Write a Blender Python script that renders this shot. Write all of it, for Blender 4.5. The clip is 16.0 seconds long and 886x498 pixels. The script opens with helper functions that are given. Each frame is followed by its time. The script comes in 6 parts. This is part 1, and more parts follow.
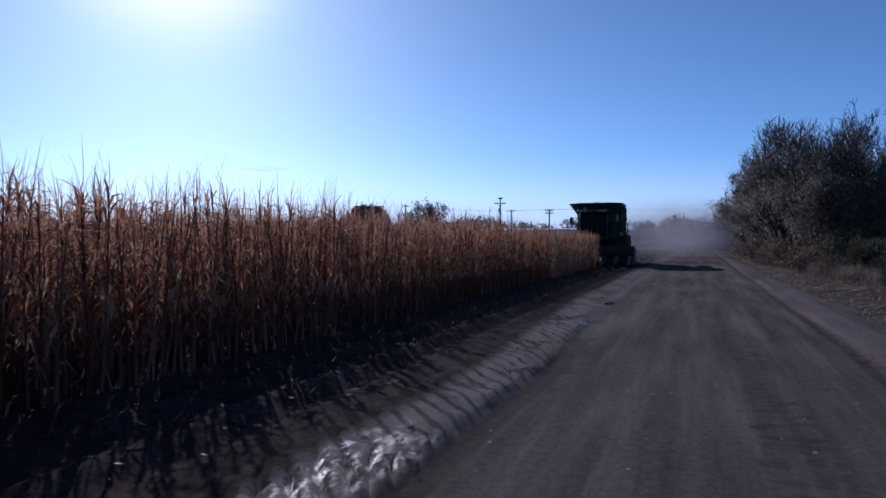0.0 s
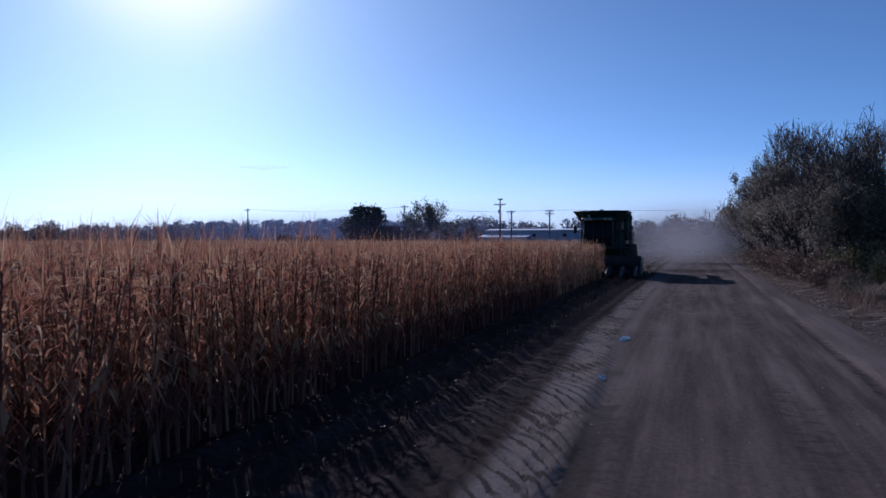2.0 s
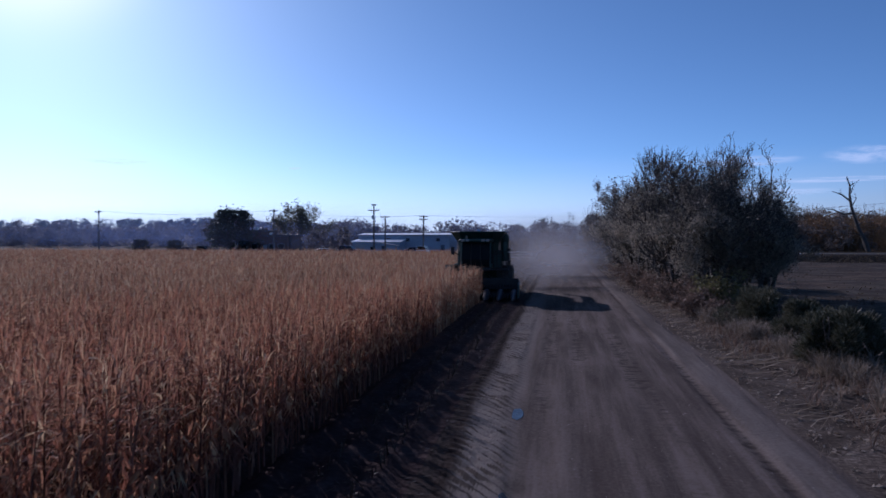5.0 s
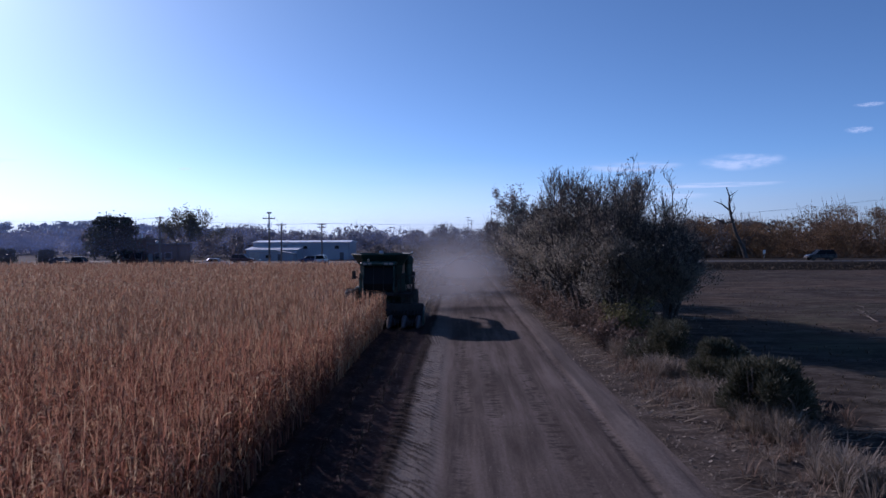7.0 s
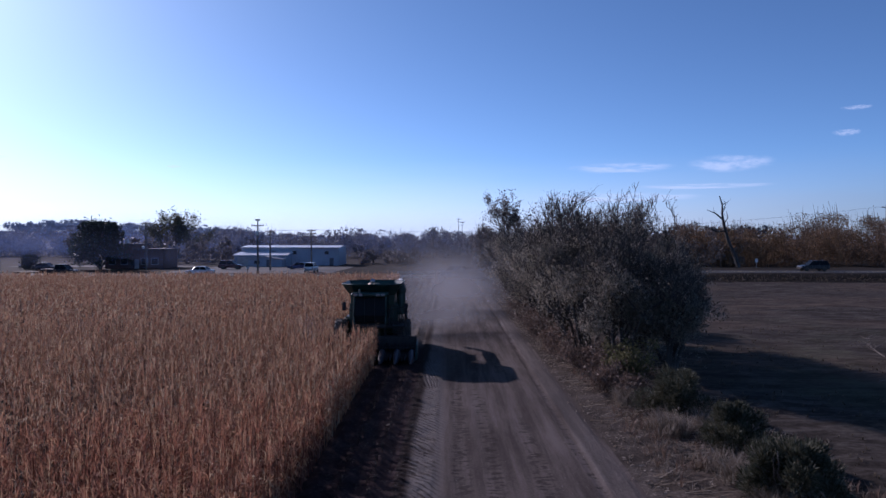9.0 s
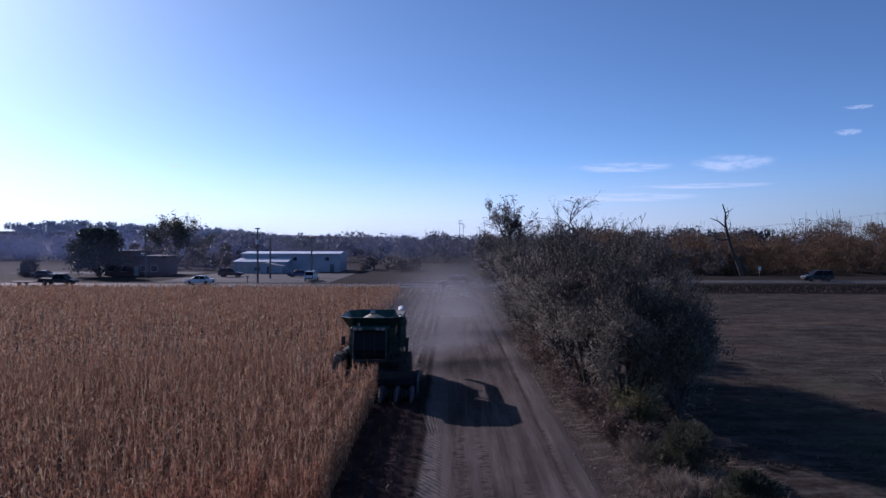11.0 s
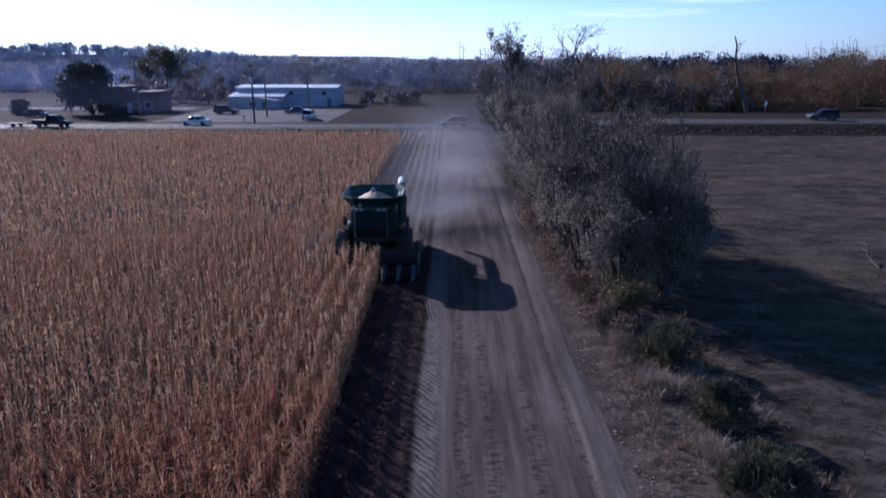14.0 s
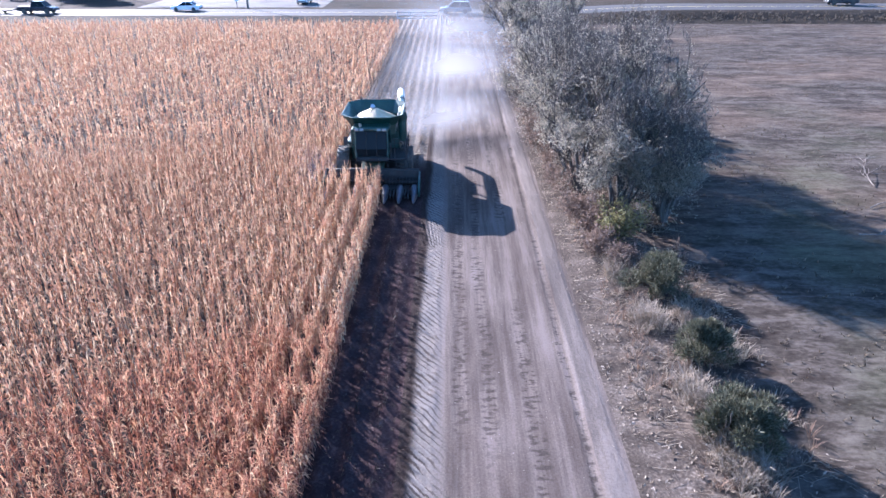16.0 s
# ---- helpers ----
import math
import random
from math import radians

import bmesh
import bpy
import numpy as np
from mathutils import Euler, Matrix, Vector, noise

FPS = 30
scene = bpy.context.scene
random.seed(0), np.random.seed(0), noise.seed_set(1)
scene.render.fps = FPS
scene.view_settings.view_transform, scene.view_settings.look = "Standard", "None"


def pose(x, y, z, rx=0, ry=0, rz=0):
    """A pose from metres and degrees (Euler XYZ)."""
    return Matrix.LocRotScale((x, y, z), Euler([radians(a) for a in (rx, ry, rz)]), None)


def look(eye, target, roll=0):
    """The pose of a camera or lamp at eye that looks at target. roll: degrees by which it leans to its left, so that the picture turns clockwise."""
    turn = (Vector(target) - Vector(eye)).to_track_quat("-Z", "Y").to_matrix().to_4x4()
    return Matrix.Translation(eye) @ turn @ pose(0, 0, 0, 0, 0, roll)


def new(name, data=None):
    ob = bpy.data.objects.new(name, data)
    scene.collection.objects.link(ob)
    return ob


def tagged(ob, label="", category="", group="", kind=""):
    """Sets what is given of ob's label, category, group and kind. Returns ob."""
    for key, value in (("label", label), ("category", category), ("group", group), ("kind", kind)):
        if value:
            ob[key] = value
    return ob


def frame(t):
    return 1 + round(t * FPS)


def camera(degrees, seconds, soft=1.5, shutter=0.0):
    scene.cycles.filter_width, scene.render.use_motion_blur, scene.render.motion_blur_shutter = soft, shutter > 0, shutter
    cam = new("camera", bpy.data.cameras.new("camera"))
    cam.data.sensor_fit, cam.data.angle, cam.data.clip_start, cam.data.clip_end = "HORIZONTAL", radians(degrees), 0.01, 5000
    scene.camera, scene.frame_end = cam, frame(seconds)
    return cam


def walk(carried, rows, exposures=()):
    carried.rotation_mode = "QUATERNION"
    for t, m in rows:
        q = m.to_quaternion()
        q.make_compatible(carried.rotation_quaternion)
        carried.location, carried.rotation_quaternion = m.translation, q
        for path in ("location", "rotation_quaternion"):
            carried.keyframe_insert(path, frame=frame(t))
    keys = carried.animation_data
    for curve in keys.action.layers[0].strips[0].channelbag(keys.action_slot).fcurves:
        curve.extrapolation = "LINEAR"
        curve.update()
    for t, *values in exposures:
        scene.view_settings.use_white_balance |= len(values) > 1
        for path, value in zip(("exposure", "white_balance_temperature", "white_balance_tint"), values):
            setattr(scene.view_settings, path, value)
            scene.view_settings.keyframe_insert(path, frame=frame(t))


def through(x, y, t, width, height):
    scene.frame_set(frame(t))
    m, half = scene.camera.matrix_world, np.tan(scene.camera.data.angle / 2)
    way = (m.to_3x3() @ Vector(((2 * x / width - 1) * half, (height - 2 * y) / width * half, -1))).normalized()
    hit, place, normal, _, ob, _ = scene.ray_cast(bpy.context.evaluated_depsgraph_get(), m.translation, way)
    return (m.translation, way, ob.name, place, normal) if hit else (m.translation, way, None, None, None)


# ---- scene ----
# Local axes: +y runs along the dirt track towards the highway, +x to its right, z up.
cam = camera(66.1, 16.0, soft=1.5, shutter=0.4)
PATH = [
    (0, (0.124, 0.435, 1.516), (-0.575, 2.309, 1.492), -0.0),
    (0.5, (0.004, 0.827, 1.687), (-0.694, 2.701, 1.66), 0.0),
    (1, (-0.172, 1.231, 1.851), (-0.87, 3.106, 1.824), 0.0),
    (1.5, (-0.309, 1.535, 2.023), (-1.006, 3.409, 1.993), -0.0),
    (2, (-0.416, 1.965, 2.211), (-1.113, 3.839, 2.181), -0.1),
    (2.5, (-0.537, 2.288, 2.429), (-1.231, 4.163, 2.4), 0.0),
    (3, (-0.654, 2.673, 2.644), (-1.308, 4.563, 2.614), 0.1),
    (3.5, (-0.738, 2.927, 2.835), (-1.334, 4.836, 2.804), -0.0),
    (4, (-0.84, 3.261, 3.04), (-1.355, 5.193, 3.008), -0.0),
    (4.5, (-0.935, 3.582, 3.238), (-1.373, 5.533, 3.207), 0.0),
    (5, (-1.055, 3.843, 3.496), (-1.394, 5.814, 3.464), -0.0),
    (7.5, (-1.57, 6.227, 4.995), (-1.59, 8.226, 4.97), -0.1),
    (8, (-1.644, 6.538, 5.411), (-1.658, 8.538, 5.385), -0.0),
    (8.5, (-1.686, 6.913, 5.837), (-1.701, 8.912, 5.81), 0.0),
    (9, (-1.735, 7.292, 6.279), (-1.751, 9.291, 6.251), 0.1),
    (9.5, (-1.775, 7.54, 6.711), (-1.791, 9.54, 6.682), 0.1),
    (10, (-1.801, 7.801, 7.16), (-1.818, 9.8, 7.13), 0.1),
    (12.5, (-1.693, 8.348, 9.46), (-1.713, 10.348, 9.425), 0.2),
    (13, (-1.658, 8.351, 10.012), (-1.678, 10.348, 9.905), 0.1),
    (13.5, (-1.716, 8.341, 10.463), (-1.735, 10.317, 10.154), 0.1),
    (14, (-1.775, 8.232, 11.031), (-1.792, 10.157, 10.489), 0.0),
    (14.5, (-1.747, 8.27, 11.48), (-1.765, 10.136, 10.761), -0.0),
    (15, (-1.74, 8.314, 12.073), (-1.759, 10.121, 11.215), -0.1),
    (15.5, (-1.716, 8.335, 12.601), (-1.736, 10.137, 11.735), -0.1),
    (16, (-1.703, 8.346, 13.215), (-1.724, 10.147, 12.345), -0.1),
]
EXPOSURES = [
    (0.0, -0.14, 5330, 32), (5.0, -0.06, 5370, 33), (7.5, 0.14, 5580, 36), (12.6, 0.10, 5600, 37), (13.4, 0.06, 5560, 40), (14.0, 0.65, 5300, 32), (14.5, 1.8, 5350, 28),
    (15.0, 2.55, 5400, 25), (15.5, 2.76, 5400, 25), (16.0, 2.95, 5400, 25),
]
walk(cam, [(t, look(eye, target, roll)) for t, eye, target, roll in PATH], EXPOSURES)

# ---- world and sun ----
SUN_AZ, SUN_EL = 42.0, 24.5          # degrees to the left of +y, and above the horizon
world = bpy.data.worlds.new("sky")
scene.world = world
world.use_nodes = True
wn = world.node_tree.nodes
wn.clear()
sky = wn.new("ShaderNodeTexSky")
sky.sky_type = "NISHITA"
sky.sun_disc = False
sky.sun_elevation = radians(SUN_EL)
sky.sun_rotation = radians(-SUN_AZ)
sky.altitude = 2000
sky.air_density, sky.dust_density, sky.ozone_density = 0.68, 1.8, 2.5
background = wn.new("ShaderNodeBackground")
background.inputs["Strength"].default_value = 0.098
world_out = wn.new("ShaderNodeOutputWorld")
clean = wn.new("ShaderNodeMix")       # clear dry air: a little less red than the model's
clean.data_type, clean.blend_type = "RGBA", "MULTIPLY"
clean.inputs["Factor"].default_value = 1.0
clean.inputs[7].default_value = (0.81, 1.06, 1.0, 1)
world.node_tree.links.new(sky.outputs[0], clean.inputs[6])
world.node_tree.links.new(clean.outputs[2], background.inputs[0])
world.node_tree.links.new(background.outputs[0], world_out.inputs[0])

sun_data = bpy.data.lights.new("sun", "SUN")
sun_data.energy, sun_data.angle, sun_data.color = 3.9, radians(0.53), (1.0, 0.91, 0.78)
sun = new("sun", sun_data)
sun_way = Vector((-math.sin(radians(SUN_AZ)) * math.cos(radians(SUN_EL)), math.cos(radians(SUN_AZ)) * math.cos(radians(SUN_EL)), math.sin(radians(SUN_EL))))
sun.matrix_world = look(sun_way * 200, (0, 0, 0))

# ---- materials ----
def ramp_of(nt, fac, stops):
    node = nt.nodes.new("ShaderNodeValToRGB")
    el = node.color_ramp.elements
    while len(el) < len(stops):
        el.new(0.5)
    for e, (p, c) in zip(el, stops):
        e.position, e.color = p, (*c, 1)
    nt.links.new(fac, node.inputs[0])
    return node.outputs[0]


def noise_of(nt, vector, scale, stretch=(1, 1, 1), detail=4.0, rough=0.55, offset=0.0):
    m = nt.nodes.new("ShaderNodeMapping")
    m.inputs["Scale"].default_value = stretch
    m.inputs["Location"].default_value = (offset, offset * 0.7, 0)
    n = nt.nodes.new("ShaderNodeTexNoise")
    n.inputs["Scale"].default_value, n.inputs["Detail"].default_value, n.inputs["Roughness"].default_value = scale, detail, rough
    nt.links.new(vector, m.inputs[0])
    nt.links.new(m.outputs[0], n.inputs["Vector"])
    return n.outputs[0]


def math_of(nt, op, a, b=None, clamp=False):
    n = nt.nodes.new("ShaderNodeMath")
    n.operation, n.use_clamp = op, clamp
    for slot, v in ((0, a), (1, b)):
        if v is None:
            continue
        if isinstance(v, (int, float)):
            n.inputs[slot].default_value = v
        else:
            nt.links.new(v, n.inputs[slot])
    return n.outputs[0]


def range_of(nt, v, a, b, lo=0.0, hi=1.0):
    n = nt.nodes.new("ShaderNodeMapRange")
    n.interpolation_type = "SMOOTHSTEP"
    for slot, x in ((1, a), (2, b), (3, lo), (4, hi)):
        n.inputs[slot].default_value = x
    nt.links.new(v, n.inputs[0])
    return n.outputs[0]


def mix_of(nt, fac, a, b, blend="MIX"):
    n = nt.nodes.new("ShaderNodeMix")
    n.data_type, n.blend_type = "RGBA", blend
    for slot, v in ((0, fac), (6, a), (7, b)):
        if isinstance(v, (int, float)):
            n.inputs[slot].default_value = v
        elif isinstance(v, tuple):
            n.inputs[slot].default_value = (*v, 1)
        else:
            nt.links.new(v, n.inputs[slot])
    return n.outputs[2]


def bump_of(nt, height, strength, distance):
    n = nt.nodes.new("ShaderNodeBump")
    n.inputs["Strength"].default_value, n.inputs["Distance"].default_value = strength, distance
    nt.links.new(height, n.inputs["Height"])
    return n.outputs[0]


def blank(name):
    m = bpy.data.materials.new(name)
    m.use_nodes = True
    nt = m.node_tree
    bsdf = nt.nodes["Principled BSDF"]
    coord = nt.nodes.new("ShaderNodeTexCoord").outputs["Object"]
    return m, nt, bsdf, coord


def surface(name, stops, scale=1.0, stretch=(1, 1, 1), fine=12.0, fine_mix=0.4, rough=(0.6, 0.9), bump=0.3, depth=0.01, metal=0.0, island=0.0, thing=0.0, spec=0.5):
    """Two scales of noise through a colour ramp, roughness and relief; island and thing: how much whole pieces vary."""
    m, nt, bsdf, coord = blank(name)
    big, small = noise_of(nt, coord, scale, stretch), noise_of(nt, coord, fine, stretch, 3.0)
    f = math_of(nt, "ADD", math_of(nt, "MULTIPLY", big, 1 - fine_mix), math_of(nt, "MULTIPLY", small, fine_mix))
    f = range_of(nt, f, 0.28, 0.72)
    if island:
        r = nt.nodes.new("ShaderNodeNewGeometry").outputs["Random Per Island"]
        f = math_of(nt, "ADD", math_of(nt, "MULTIPLY", f, 1 - island), math_of(nt, "MULTIPLY", r, island), True)
    if thing:
        r = nt.nodes.new("ShaderNodeObjectInfo").outputs["Random"]
        f = math_of(nt, "ADD", math_of(nt, "MULTIPLY", f, 1 - thing), math_of(nt, "MULTIPLY", r, thing), True)
    nt.links.new(ramp_of(nt, f, stops), bsdf.inputs["Base Color"])
    nt.links.new(range_of(nt, small, 0.3, 0.7, *rough), bsdf.inputs["Roughness"])
    bsdf.inputs["Metallic"].default_value = metal
    bsdf.inputs["Specular IOR Level"].default_value = spec
    if bump:
        nt.links.new(bump_of(nt, small, bump, depth), bsdf.inputs["Normal"])
    return m


def leafy(name, stops, through=0.4, rough=0.5, scale=3.0, island=0.75, warm=(1.0, 1.0, 1.0)):
    """Thin dry or living leaf: varies from leaf to leaf and lets light through."""
    m, nt, bsdf, coord = blank(name)
    r = nt.nodes.new("ShaderNodeNewGeometry").outputs["Random Per Island"]
    n = noise_of(nt, coord, scale, detail=2.0)
    f = math_of(nt, "ADD", math_of(nt, "MULTIPLY", r, island), math_of(nt, "MULTIPLY", n, 1 - island), True)
    col = ramp_of(nt, f, stops)
    nt.links.new(col, bsdf.inputs["Base Color"])
    bsdf.inputs["Roughness"].default_value = rough
    bsdf.inputs["Specular IOR Level"].default_value = 0.06
    tr = nt.nodes.new("ShaderNodeBsdfTranslucent")
    nt.links.new(mix_of(nt, 1.0, col, warm, "MULTIPLY"), tr.inputs[0])
    mix = nt.nodes.new("ShaderNodeMixShader")
    mix.inputs[0].default_value = through
    nt.links.new(bsdf.outputs[0], mix.inputs[1])
    nt.links.new(tr.outputs[0], mix.inputs[2])
    nt.links.new(mix.outputs[0], nt.nodes["Material Output"].inputs[0])
    return m


def glass_of(name, tint=(0.012, 0.014, 0.016)):
    m, nt, bsdf, coord = blank(name)
    bsdf.inputs["Base Color"].default_value = (*tint, 1)
    n = noise_of(nt, coord, 6.0)
    nt.links.new(range_of(nt, n, 0.3, 0.7, 0.05, 0.16), bsdf.inputs["Roughness"])
    bsdf.inputs["Specular IOR Level"].default_value = 0.065
    return m


M_CORN = leafy("dry_corn", [(0.0, (0.105, 0.043, 0.029)), (0.35, (0.352, 0.150, 0.094)), (0.7, (0.475, 0.268, 0.158)), (0.90, (0.59, 0.45, 0.27)), (1.0, (0.86, 0.77, 0.62))], 0.44, 0.7, warm=(1.0, 1.0, 1.0))
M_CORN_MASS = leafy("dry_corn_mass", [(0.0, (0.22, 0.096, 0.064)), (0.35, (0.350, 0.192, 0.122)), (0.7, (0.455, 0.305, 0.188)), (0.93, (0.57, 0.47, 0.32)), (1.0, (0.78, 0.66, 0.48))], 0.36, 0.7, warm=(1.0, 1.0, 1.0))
# Darker corn for stalks and lowest leaves: shade near the ground put into colour.
M_CORN_SHADED = leafy("shaded_corn_stalk", [(0.0, (0.080, 0.035, 0.024)), (0.6, (0.215, 0.096, 0.074)), (0.93, (0.33, 0.19, 0.12)), (1.0, (0.70, 0.62, 0.50))], 0.3, 0.8)
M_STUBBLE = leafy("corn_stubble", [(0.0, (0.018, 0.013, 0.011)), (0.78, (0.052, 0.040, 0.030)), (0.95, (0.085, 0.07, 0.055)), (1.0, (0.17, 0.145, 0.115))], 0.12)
M_STRAW = leafy("dry_grass", [(0.0, (0.115, 0.090, 0.068)), (0.5, (0.225, 0.186, 0.146)), (1.0, (0.37, 0.325, 0.27))], 0.35)
M_WEED = leafy("dry_weed", [(0.0, (0.075, 0.049, 0.038)), (0.5, (0.165, 0.112, 0.083)), (1.0, (0.270, 0.195, 0.143))], 0.25)
M_OLIVE = leafy("olive_leaf", [(0.0, (0.10, 0.088, 0.075)), (0.3, (0.165, 0.150, 0.125)), (0.6, (0.245, 0.222, 0.180)), (0.9, (0.345, 0.310, 0.245)), (1.0, (0.42, 0.36, 0.27))], 0.42)
M_YELLOWLEAF = leafy("yellow_green_leaf", [(0.0, (0.07, 0.072, 0.04)), (0.6, (0.15, 0.14, 0.07)), (1.0, (0.24, 0.21, 0.09))], 0.4)
M_RUSSET = leafy("russet_leaf", [(0.0, (0.070, 0.050, 0.042)), (0.6, (0.155, 0.112, 0.090)), (1.0, (0.26, 0.195, 0.155))], 0.35)
M_SHRUB = leafy("shrub_leaf", [(0.0, (0.030, 0.031, 0.020)), (0.6, (0.085, 0.086, 0.056)), (1.0, (0.20, 0.19, 0.14))], 0.2)
M_CONIFER = leafy("conifer_needles", [(0.0, (0.018, 0.026, 0.018)), (0.7, (0.045, 0.06, 0.04)), (1.0, (0.08, 0.09, 0.06))], 0.12)
M_COTTON = leafy("cottonwood_leaf", [(0.0, (0.05, 0.055, 0.035)), (0.6, (0.11, 0.11, 0.07)), (1.0, (0.19, 0.17, 0.10))], 0.25)
# Dark far trees with the blue of distance haze put into the colour.
M_WOODS_BLUEHAZE = leafy("blue_haze_woods", [(0.0, (0.042, 0.046, 0.060)), (0.6, (0.066, 0.072, 0.088)), (1.0, (0.092, 0.095, 0.105))], 0.25, scale=0.05, island=0.35)
# Bare grey wood with some blue haze put into its colour.
M_WOODS_HAZY = leafy("hazed_bare_woods", [(0.0, (0.095, 0.095, 0.11)), (0.5, (0.14, 0.138, 0.15)), (1.0, (0.20, 0.185, 0.18))], 0.4, scale=0.05, island=0.35)
M_BRUSH = leafy("bare_brush", [(0.0, (0.085, 0.078, 0.078)), (0.5, (0.13, 0.115, 0.108)), (1.0, (0.20, 0.165, 0.14))], 0.3, scale=0.15, island=0.5)
M_WOODS_GOLD = leafy("autumn_woods", [(0.0, (0.074, 0.063, 0.056)), (0.4, (0.104, 0.081, 0.065)), (0.58, (0.178, 0.108, 0.062)), (0.72, (0.140, 0.113, 0.071)), (1.0, (0.195, 0.152, 0.080))], 0.45, scale=0.045, island=0.3)
# Far woods lightened: the paleness of haze is put into the leaf colour.
M_WOODS_HAZEPALE = leafy("haze_pale_woods", [(0.0, (0.32, 0.35, 0.40)), (1.0, (0.48, 0.50, 0.54))], 0.6, scale=0.05, island=0.5)
M_MOWN = leafy("mown_grass", [(0.0, (0.06, 0.048, 0.036)), (0.6, (0.115, 0.093, 0.07)), (1.0, (0.18, 0.15, 0.11))], 0.3)
M_BARK = surface("bark", [(0.0, (0.05, 0.04, 0.035)), (0.5, (0.12, 0.10, 0.085)), (1.0, (0.22, 0.19, 0.17))], 3.0, (1, 1, 0.25), 18.0, 0.5, (0.8, 1.0), 0.8, 0.02)
M_DEADWOOD = surface("dead_wood", [(0.0, (0.03, 0.025, 0.023)), (1.0, (0.09, 0.08, 0.072))], 2.0, (1, 1, 0.2), 14.0, 0.5, (0.8, 1.0), 0.6, 0.02)
M_POLE = surface("weathered_pole", [(0.0, (0.07, 0.055, 0.045)), (1.0, (0.19, 0.16, 0.13))], 1.5, (3, 3, 0.2), 9.0, 0.5, (0.7, 0.95), 0.4, 0.01)
M_CERAMIC = surface("insulator", [(0.0, (0.30, 0.27, 0.25)), (1.0, (0.45, 0.42, 0.40))], 8.0, rough=(0.15, 0.3), bump=0)
M_GALV = surface("galvanised_metal", [(0.0, (0.36, 0.37, 0.39)), (1.0, (0.60, 0.61, 0.63))], 2.0, fine=20.0, rough=(0.3, 0.5), bump=0.1, depth=0.004, metal=0.8)
M_WIRE = surface("dark_cable", [(0.0, (0.04, 0.04, 0.045)), (1.0, (0.09, 0.09, 0.1))], 4.0, rough=(0.5, 0.7), bump=0)
M_GREEN = surface("green_paint", [(0.0, (0.006, 0.030, 0.024)), (0.6, (0.011, 0.048, 0.038)), (1.0, (0.04, 0.07, 0.055))], 1.4, fine=14.0, fine_mix=0.3, rough=(0.28, 0.55), bump=0.08, depth=0.004)
# Copy of the green paint with shade put into its colour.
M_SHADEGREEN = surface("shaded_green_sheet", [(0.0, (0.008, 0.03, 0.022)), (1.0, (0.035, 0.06, 0.045))], 1.8, fine=16.0, rough=(0.4, 0.7), bump=0.1, depth=0.004)
M_BLACK = surface("black_frame", [(0.0, (0.008, 0.008, 0.009)), (1.0, (0.032, 0.03, 0.029))], 3.0, fine=20.0, rough=(0.65, 0.9), bump=0.15, depth=0.004)
M_TYRE = surface("dusty_rubber", [(0.0, (0.018, 0.018, 0.018)), (1.0, (0.10, 0.085, 0.07))], 3.0, fine=22.0, rough=(0.75, 0.95), bump=0.2, depth=0.005)
M_YELLOW = surface("yellow_paint", [(0.0, (0.42, 0.30, 0.03)), (1.0, (0.62, 0.46, 0.06))], 2.0, rough=(0.3, 0.55), bump=0.05)
M_SNOUT = surface("worn_steel_snout", [(0.0, (0.036, 0.036, 0.042)), (0.6, (0.084, 0.081, 0.093)), (1.0, (0.156, 0.150, 0.162))], 2.2, fine=16.0, rough=(0.28, 0.5), bump=0.1, depth=0.004, metal=0.35)
M_GRAIN = surface("shelled_corn", [(0.0, (0.28, 0.20, 0.10)), (0.5, (0.44, 0.34, 0.20)), (1.0, (0.58, 0.48, 0.33))], 2.0, fine=55.0, fine_mix=0.6, rough=(0.5, 0.8), bump=0.8, depth=0.02)
M_WHITEPAINT = surface("white_paint", [(0.0, (0.55, 0.55, 0.55)), (1.0, (0.80, 0.80, 0.79))], 1.2, fine=12.0, rough=(0.4, 0.7), bump=0.05)
M_GLASS = glass_of("dark_glass")
M_LAMPGLASS = glass_of("lamp_glass", (0.26, 0.26, 0.25))
M_REDGLASS = glass_of("red_lens", (0.35, 0.02, 0.02))
M_AMBER = glass_of("beacon_lens", (0.30, 0.24, 0.18))
M_METALWALL = surface("pale_blue_metal_siding", [(0.0, (0.238, 0.281, 0.348)), (1.0, (0.340, 0.383, 0.442))], 0.25, fine=3.0, fine_mix=0.3, rough=(0.4, 0.6), bump=0.1)
M_METALROOF = surface("white_metal_roof", [(0.0, (0.62, 0.64, 0.66)), (1.0, (0.80, 0.81, 0.82))], 0.3, fine=4.0, rough=(0.3, 0.5), bump=0.1)
M_BRICK = surface("red_brown_brick", [(0.0, (0.075, 0.036, 0.03)), (1.0, (0.15, 0.078, 0.06))], 0.5, fine=6.0, fine_mix=0.5, rough=(0.75, 0.95), bump=0.4, depth=0.02)
M_SHINGLE = surface("dark_shingle", [(0.0, (0.05, 0.04, 0.04)), (1.0, (0.13, 0.10, 0.09))], 0.8, fine=7.0, fine_mix=0.5, rough=(0.8, 1.0), bump=0.4, depth=0.02)
M_TRIM = surface("painted_trim", [(0.0, (0.30, 0.29, 0.29)), (1.0, (0.46, 0.45, 0.44))], 1.0, rough=(0.5, 0.7), bump=0)
M_DARKDOOR = surface("dark_door", [(0.0, (0.03, 0.035, 0.05)), (1.0, (0.07, 0.075, 0.09))], 1.0, rough=(0.4, 0.6), bump=0.05)
M_FENCE = surface("weathered_white_rail", [(0.0, (0.34, 0.32, 0.30)), (1.0, (0.66, 0.64, 0.61))], 2.0, fine=12.0, fine_mix=0.5, rough=(0.7, 0.9), bump=0.2)
